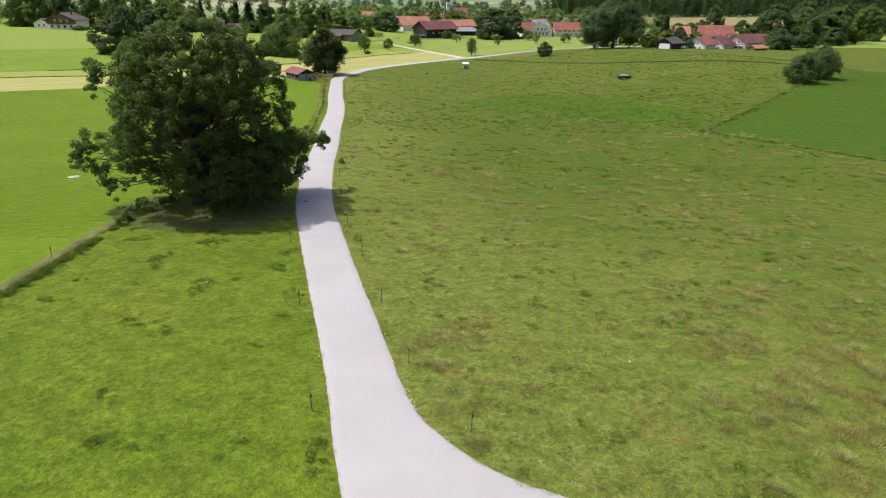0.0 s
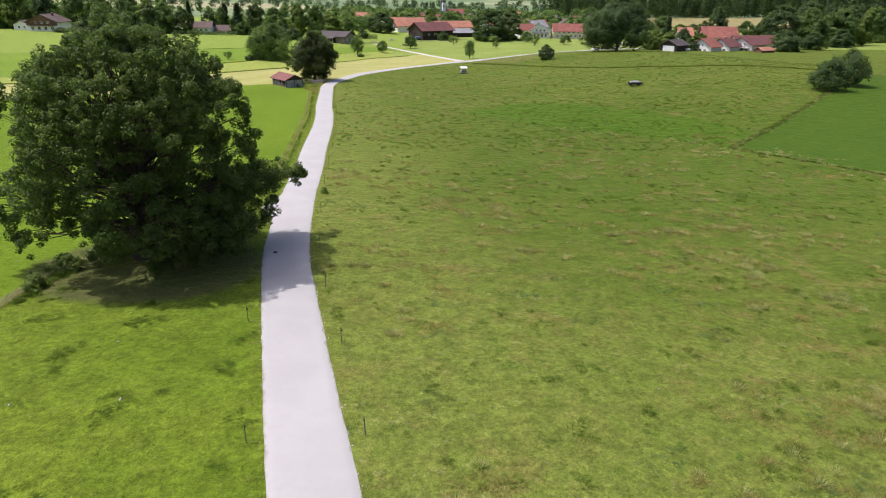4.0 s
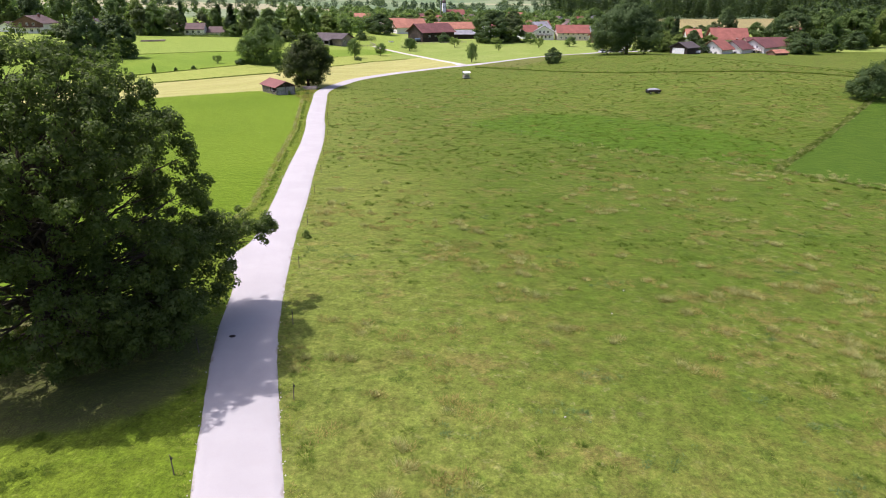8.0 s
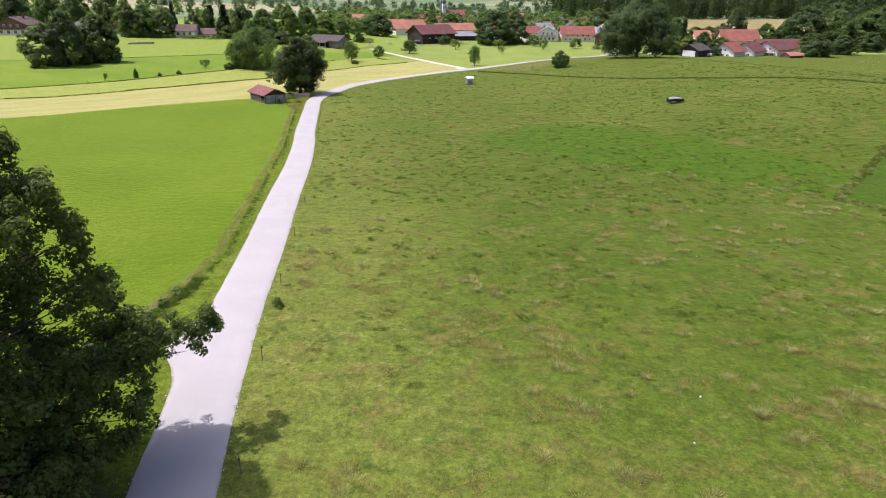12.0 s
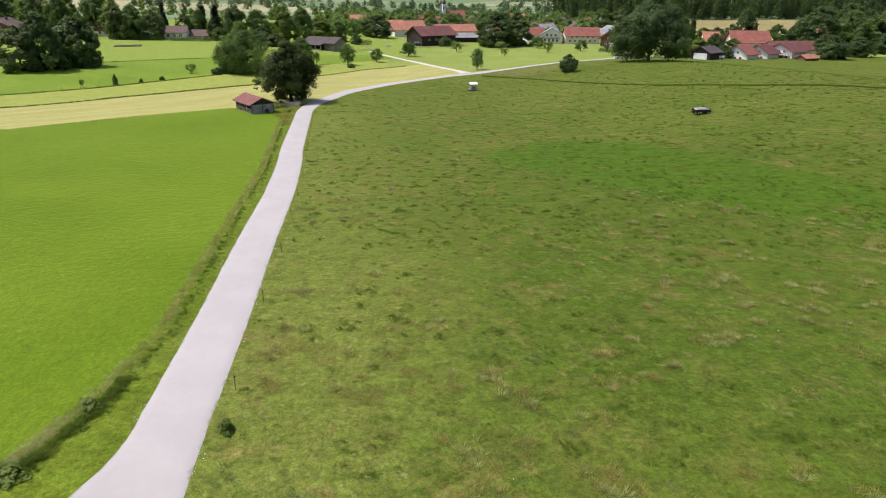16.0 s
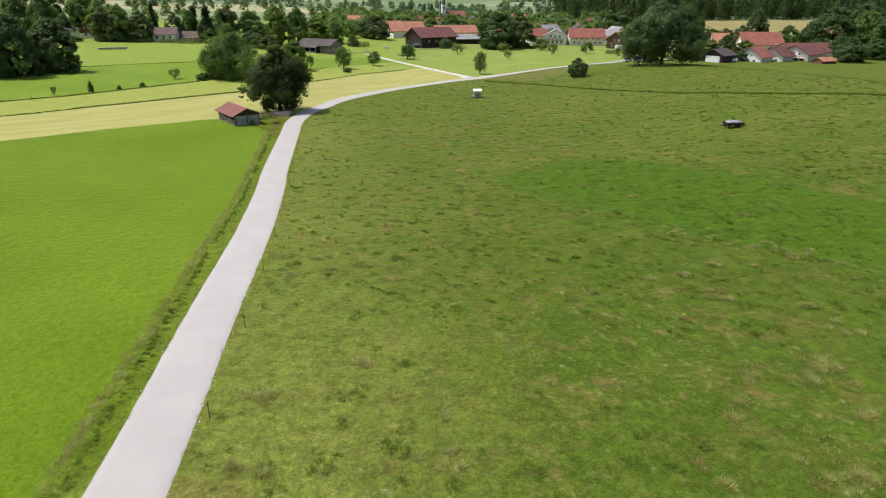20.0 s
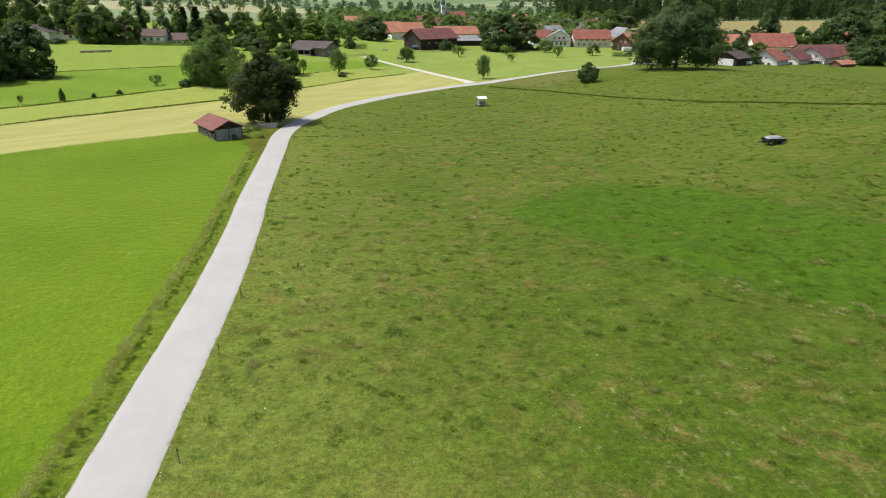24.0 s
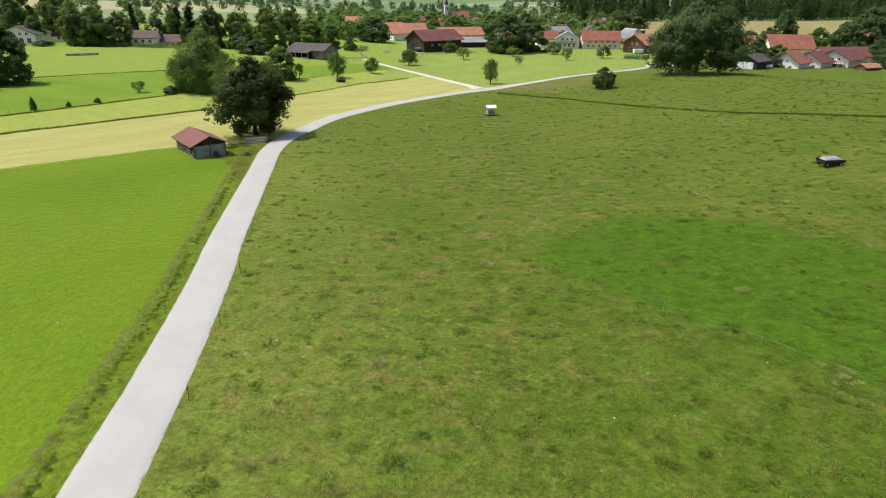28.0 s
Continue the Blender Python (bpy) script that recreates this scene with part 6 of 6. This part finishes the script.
def pasture(x, y):
    if in_sown(x, y):
        return False
    if y < 26 and x < lane_x(y) + 2.3 + min(6.0, 0.058 * (25 - y) ** 2):
        return False
    return (y < 205 and x > lane_x(y) + 2.4) or (y >= 205 and x > -20 and y < float(np.interp(x, FAR_X, FAR_Y)) - 4)


rg = random.Random(9)
dark, mid, hummocks, straw, stalks, thistles = [], [], [], [], [], []


def meadow_spot(y0, y1, power=1.3):
    y = y0 + (y1 - y0) * rg.random() ** power
    return 0.6 + 0.055 * y + rg.uniform(-1, 1) * (8 + 0.78 * y), y


# single rank tussocks, thicker in some stretches of the pasture than in others
for _ in range(21000):
    x, y = meadow_spot(15, 215)
    if not pasture(x, y) or noise.noise(Vector((x * 0.06, y * 0.06, 3.0))) + rg.uniform(-0.7, 0.32) < 0.0 or rg.random() < 0.85 * sstep(80, 45, y):
        continue
    k = rg.random() ** 2.4
    r = 0.10 + 0.36 * k
    dark.append((x, y, r, 0.09 + 0.36 * r))
    for _ in range(rg.choice((0, 0, 1, 2)) if k > 0.25 else 0):
        dark.append((x + rg.gauss(0, 0.5), y + rg.gauss(0, 0.35), r * rg.uniform(0.4, 0.8), 0.08 + 0.4 * r))
# ungrazed patches: pale bents and brown seed heads, standing in loose drifts
for _ in range(4300):
    x, y = meadow_spot(17, 205, 1.2)
    a = noise.noise(Vector((x * 0.055, y * 0.055, 8.0)))
    if not pasture(x, y) or a + rg.uniform(-0.5, 0.35) < 0.0 or y > 112 and rg.random() < 0.65:
        continue
    size = 0.25 + 0.9 * rg.random() ** 2
    pale = rg.random() < 0.45
    for _ in range(int(4 + 20 * size)):
        p = (x + rg.gauss(0, size * 0.8), y + rg.gauss(0, size * 0.6))
        if not pasture(*p):
            continue
        if rg.random() < ((0.24 if 78 < y < 125 else 0.16) if pale else 0.03):
            straw.append((*p, rg.uniform(0.14, 0.40), rg.uniform(0.24, 0.48)))
        else:
            stalks.append((*p, rg.uniform(0.15, 0.38), rg.uniform(0.14, 0.30)))
# the line of pale bents along the grassy hollow
for _ in range(150):
    u = 0.3 + 0.7 * rg.random()
    if noise.noise(Vector((u * 14, 2.0, 2.0))) < -0.1:
        continue
    x, y = float(np.interp(u, [0, 0.35, 1], [13, 28, 58])), float(np.interp(u, [0, 0.35, 1], [136, 117.5, 93]))
    straw.append((x + rg.gauss(0, 1.3), y + rg.gauss(0, 0.9), rg.uniform(0.12, 0.30), rg.uniform(0.22, 0.42)))
# grey-green thistle beds
for _ in range(170):
    x, y = meadow_spot(18, 170, 1.2)
    for _ in range(rg.randint(5, 16)):
        p = (x + rg.gauss(0, 0.7), y + rg.gauss(0, 0.45))
        if pasture(*p):
            thistles.append((*p, rg.uniform(0.10, 0.22), rg.uniform(0.08, 0.2)))
for _ in range(150000):
    y = 16 + 150 * rg.random() ** 1.25
    x = 0.6 + 0.055 * y + rg.uniform(-1, 1) * (6 + 0.76 * y)
    if pasture(x, y):
        mid.append((x, y, rg.uniform(0.06, 0.22), rg.uniform(0.05, 0.15)))
hay = []
for _ in range(70000):
    y = 45 + 125 * rg.random() ** 1.15
    x = rg.uniform(-0.78 * y - 4, -10)
    if x < float(np.interp(y, *EDGE_LEFT)) - 0.2 and y < line_y(MOWN_NEAR, x) - 1:
        hay.append((x, y, rg.uniform(0.08, 0.25), rg.uniform(0.04, 0.10)))
for _ in range(14000):
    y = rg.uniform(16, 62)
    x = rg.uniform(-40, -1)
    if not (x < lane_x(y) - 2.1) or x < float(np.interp(y, *EDGE_LEFT)):
        continue
    b = noise.noise(Vector((x * 0.5, y * 0.5, 9.0)))
    (dark if b > 0.42 else mid).append((x, y, rg.uniform(0.08, 0.26), rg.uniform(0.06, 0.16)))
for _ in range(10000):
    y = rg.uniform(100, 262)
    x = 0.6 + 0.055 * y + rg.uniform(-1, 1) * (8 + 0.78 * (y - 60))
    if pasture(x, y) and rg.random() < 0.35 + 0.5 * sstep(8, 30, x + 0.1 * (y - 150)):
        (hummocks if rg.random() < 0.6 else stalks).append((x, y, rg.uniform(0.2, 0.6), rg.uniform(0.14, 0.30)))
verge_dry, verge_dark = [], []
for _ in range(3000):
    y = 20 + 172 * rg.random() ** 1.6
    e = float(np.interp(y, *EDGE_LEFT)) + rg.gauss(0, 0.22)
    (verge_dry if rg.random() < 0.45 else verge_dark).append((e, y, rg.uniform(0.06, 0.2), rg.uniform(0.12, 0.32)))
for _ in range(3400):
    y = rg.uniform(16, 200)
    side = rg.choice((-1, 1))
    x = lane_x(y) + side * (1.95 + abs(rg.gauss(0, 0.35))) + (min(6.0, 0.058 * (25 - y) ** 2) if y < 25 and side > 0 else 0)
    (verge_dry if rg.random() < 0.3 else verge_dark).append((x, y, rg.uniform(0.05, 0.14), rg.uniform(0.05, 0.18)))
for line, x0, x1, n in ((MOWN_FAR, -105, 0, 1500), (SHRUBS_AT, -105, -28, 900), (SLOPE_TOP, -120, -45, 800)):
    for _ in range(n):
        x = rg.uniform(x0, x1)
        (hummocks if rg.random() < 0.6 else verge_dark).append((x, line_y(line, x) + rg.gauss(0, 0.35), rg.uniform(0.12, 0.3), rg.uniform(0.15, 0.35)))
for _ in range(1600):
    x = rg.uniform(24, 110)
    y = float(np.interp(x, [23.8, 38, 50.6, 60.5, 76, 120], [257, 240, 217, 201, 185, 160])) + rg.gauss(0, 0.45)
    (hummocks if rg.random() < 0.8 else verge_dry).append((x, y, rg.uniform(0.15, 0.4), rg.uniform(0.2, 0.42)))
for _ in range(1500):
    y = rg.uniform(170, 194)
    x = lane_x(y) - 2.1 - abs(rg.gauss(0, 2.4 if y > 178 else 1.0))
    if x > -29.4 and y > 2.0 * (-21.5 - x) + 168:
        (verge_dry if rg.random() < 0.45 else verge_dark).append((x, y, rg.uniform(0.1, 0.25), rg.uniform(0.2, 0.5)))
for _ in range(1100):
    u, way = rg.uniform(0, 58), rg.choice(((0.71, 0.704), (0.62, -0.785)))
    p = (47.8 + way[0] * u + rg.gauss(0, 0.25), 101.4 + way[1] * u + rg.gauss(0, 0.25))
    (hummocks if rg.random() < 0.65 else straw).append((*p, rg.uniform(0.12, 0.3), rg.uniform(0.2, 0.42)))
bleached = []
for _ in range(5600):
    y = rg.uniform(28, 84) if rg.random() < 0.5 else rg.uniform(84, 190)
    x = float(np.interp(y, *EDGE_LEFT)) + rg.gauss(0, 0.2 if y > 56 else 0.12) - 0.1
    k = 1.0 - 0.5 * sstep(56, 84, y)
    if y > 58 and noise.noise(Vector((1.0, y * 0.2, 4.0))) + rg.uniform(-0.6, 0.6) < 0.0:
        continue
    bleached.append((x, y, rg.uniform(0.06, 0.2), k * rg.uniform(0.12, 0.28)))
for _ in range(1700):
    y = rg.uniform(28, 79) if rg.random() < 0.45 else rg.uniform(79, 188)
    if noise.noise(Vector((3.0, y * 0.25, 6.0))) < -0.25:
        continue
    k = 1.0 if y < 79 else 0.45
    dark.append((float(np.interp(y, *EDGE_LEFT)) + 0.5 + abs(rg.gauss(0, 0.3)), y, k * rg.uniform(0.1, 0.3), k * rg.uniform(0.15, 0.3)))
build_tufts("bleached_grass", bleached, 22, VERGE_PALE, "tall bleached uncut grass between the fields", 58, 0.013)
build_tufts("rank_grass", dark, 64, TUFT_DARK, "rank dark green tufts left by grazing", 51, 0.014, (0.3, 1.3))
build_tufts("hummock_grass", hummocks, 44, HUMMOCK, "tussocky dark green grass on the far pasture", 56, 0.022, (0.2, 1.0))
build_tufts("dry_grass", straw, 120, PALE_STALK, "pale dry bents standing in the pasture", 52, 0.0075, (0.15, 0.9))
build_tufts("seeding_grass", stalks, 20, BROWN_STALK, "low brown seed heads in ungrazed patches", 59, 0.011, (0.3, 1.2))
build_tufts("thistles", thistles, 24, THISTLE, "grey-green thistle beds in the pasture", 60, 0.018, (0.3, 1.1))
build_tufts("meadow_grass", mid, 6, TUFT_MID, "short mixed green pasture grass", 53, 0.015)
build_tufts("hay_grass", hay, 6, HAY_GREEN, "short bright green hay meadow grass", 57, 0.018)
build_tufts("verge_grass", verge_dark, 16, VERGE_GREEN, "tall green grass on banks and verges", 54)
build_tufts("dry_verge_grass", verge_dry, 12, TUFT_DRY, "tall bleached grass along the field edge", 55)


def build_stones():
    """Small pale stones and droppings strewn over the pasture."""
    r = random.Random(15)
    bm = bmesh.new()
    for k in range(50):
        y = r.uniform(18, 150) if k < 45 else r.gauss(108, 6)
        x = 0.6 + 0.055 * y + r.uniform(-0.9, 0.9) * (8 + 0.7 * y) if k < 45 else r.gauss(14, 7)
        if not pasture(x, y) and not x < lane_x(y) - 3:
            continue
        s = r.uniform(0.04, 0.09)
        m = Matrix.Translation((x, y, terrain(x, y) + 0.03)) @ pose(0, 0, 0, r.uniform(0, 40), r.uniform(0, 40), r.uniform(0, 360)) @ Matrix.Diagonal((s, s * r.uniform(0.5, 1), s * 0.5, 1))
        bmesh.ops.create_icosphere(bm, subdivisions=1, radius=1.0, matrix=m)
    me = bpy.data.meshes.new("field_stones")
    bm.to_mesh(me)
    bm.free()
    me.materials.append(STONE)
    tagged(new("field_stones", me), "small pale stones scattered in the grass", "stones", kind="stuff")


build_stones()

# a pale flat stone in the hay meadow
slab = new("flat_stone")
slab.matrix_world = pose(-34.4, 63.9, terrain(-34.4, 63.9) + 0.02, 0, 0, 20)
bm = bmesh.new()
bmesh.ops.create_icosphere(bm, subdivisions=3, radius=0.6)
for v in bm.verts:
    q = 1 + 0.18 * noise.noise(v.co * 3.0)
    v.co = Vector((v.co.x * q, v.co.y * 0.6 * q, max(-0.05, v.co.z * 0.22 * q)))
part("slab", bm, STONE, slab)
tagged(slab, "pale flat stone lying in the hay meadow", "stone")

dung = new("dung_pat")
dung.matrix_world = pose(-9.7, 56.5, terrain(-9.7, 56.5) + 0.075)
bm = bmesh.new()
bmesh.ops.create_icosphere(bm, subdivisions=2, radius=0.14)
for v in bm.verts:
    v.co = Vector((v.co.x * (1.3 + 0.2 * math.sin(v.co.y * 30)), v.co.y, max(-0.02, v.co.z * 0.45)))
part("crust", bm, DARK_INSIDE, dung)
tagged(dung, "dark dried dung pat on the lane", "dung")


def build_pebbles():
    """Loose gravel along the lane's edges and on the apron."""
    r = random.Random(18)
    bm = bmesh.new()
    for _ in range(420):
        y = r.uniform(17.5, 110) if r.random() < 0.6 else r.uniform(17.5, 25)
        side = r.choice((-1, 1)) if y > 25 else 1
        x = lane_x(y) + side * (1.72 + abs(r.gauss(0, 0.14))) + (min(6.0, 0.058 * (25 - y) ** 2) if y < 25 and side > 0 else 0)
        s = r.uniform(0.02, 0.055)
        m = Matrix.Translation((x, y, terrain(x, y) + 0.02)) @ pose(0, 0, 0, r.uniform(0, 40), r.uniform(0, 40), r.uniform(0, 360)) @ Matrix.Diagonal((s, s * r.uniform(0.6, 1), s * 0.6, 1))
        bmesh.ops.create_icosphere(bm, subdivisions=1, radius=1.0, matrix=m)
    me = bpy.data.meshes.new("pebbles")
    bm.to_mesh(me)
    bm.free()
    me.materials.append(STONE)
    tagged(new("pebbles", me), "loose pale gravel along the lane's edge", "gravel", kind="stuff")


build_pebbles()
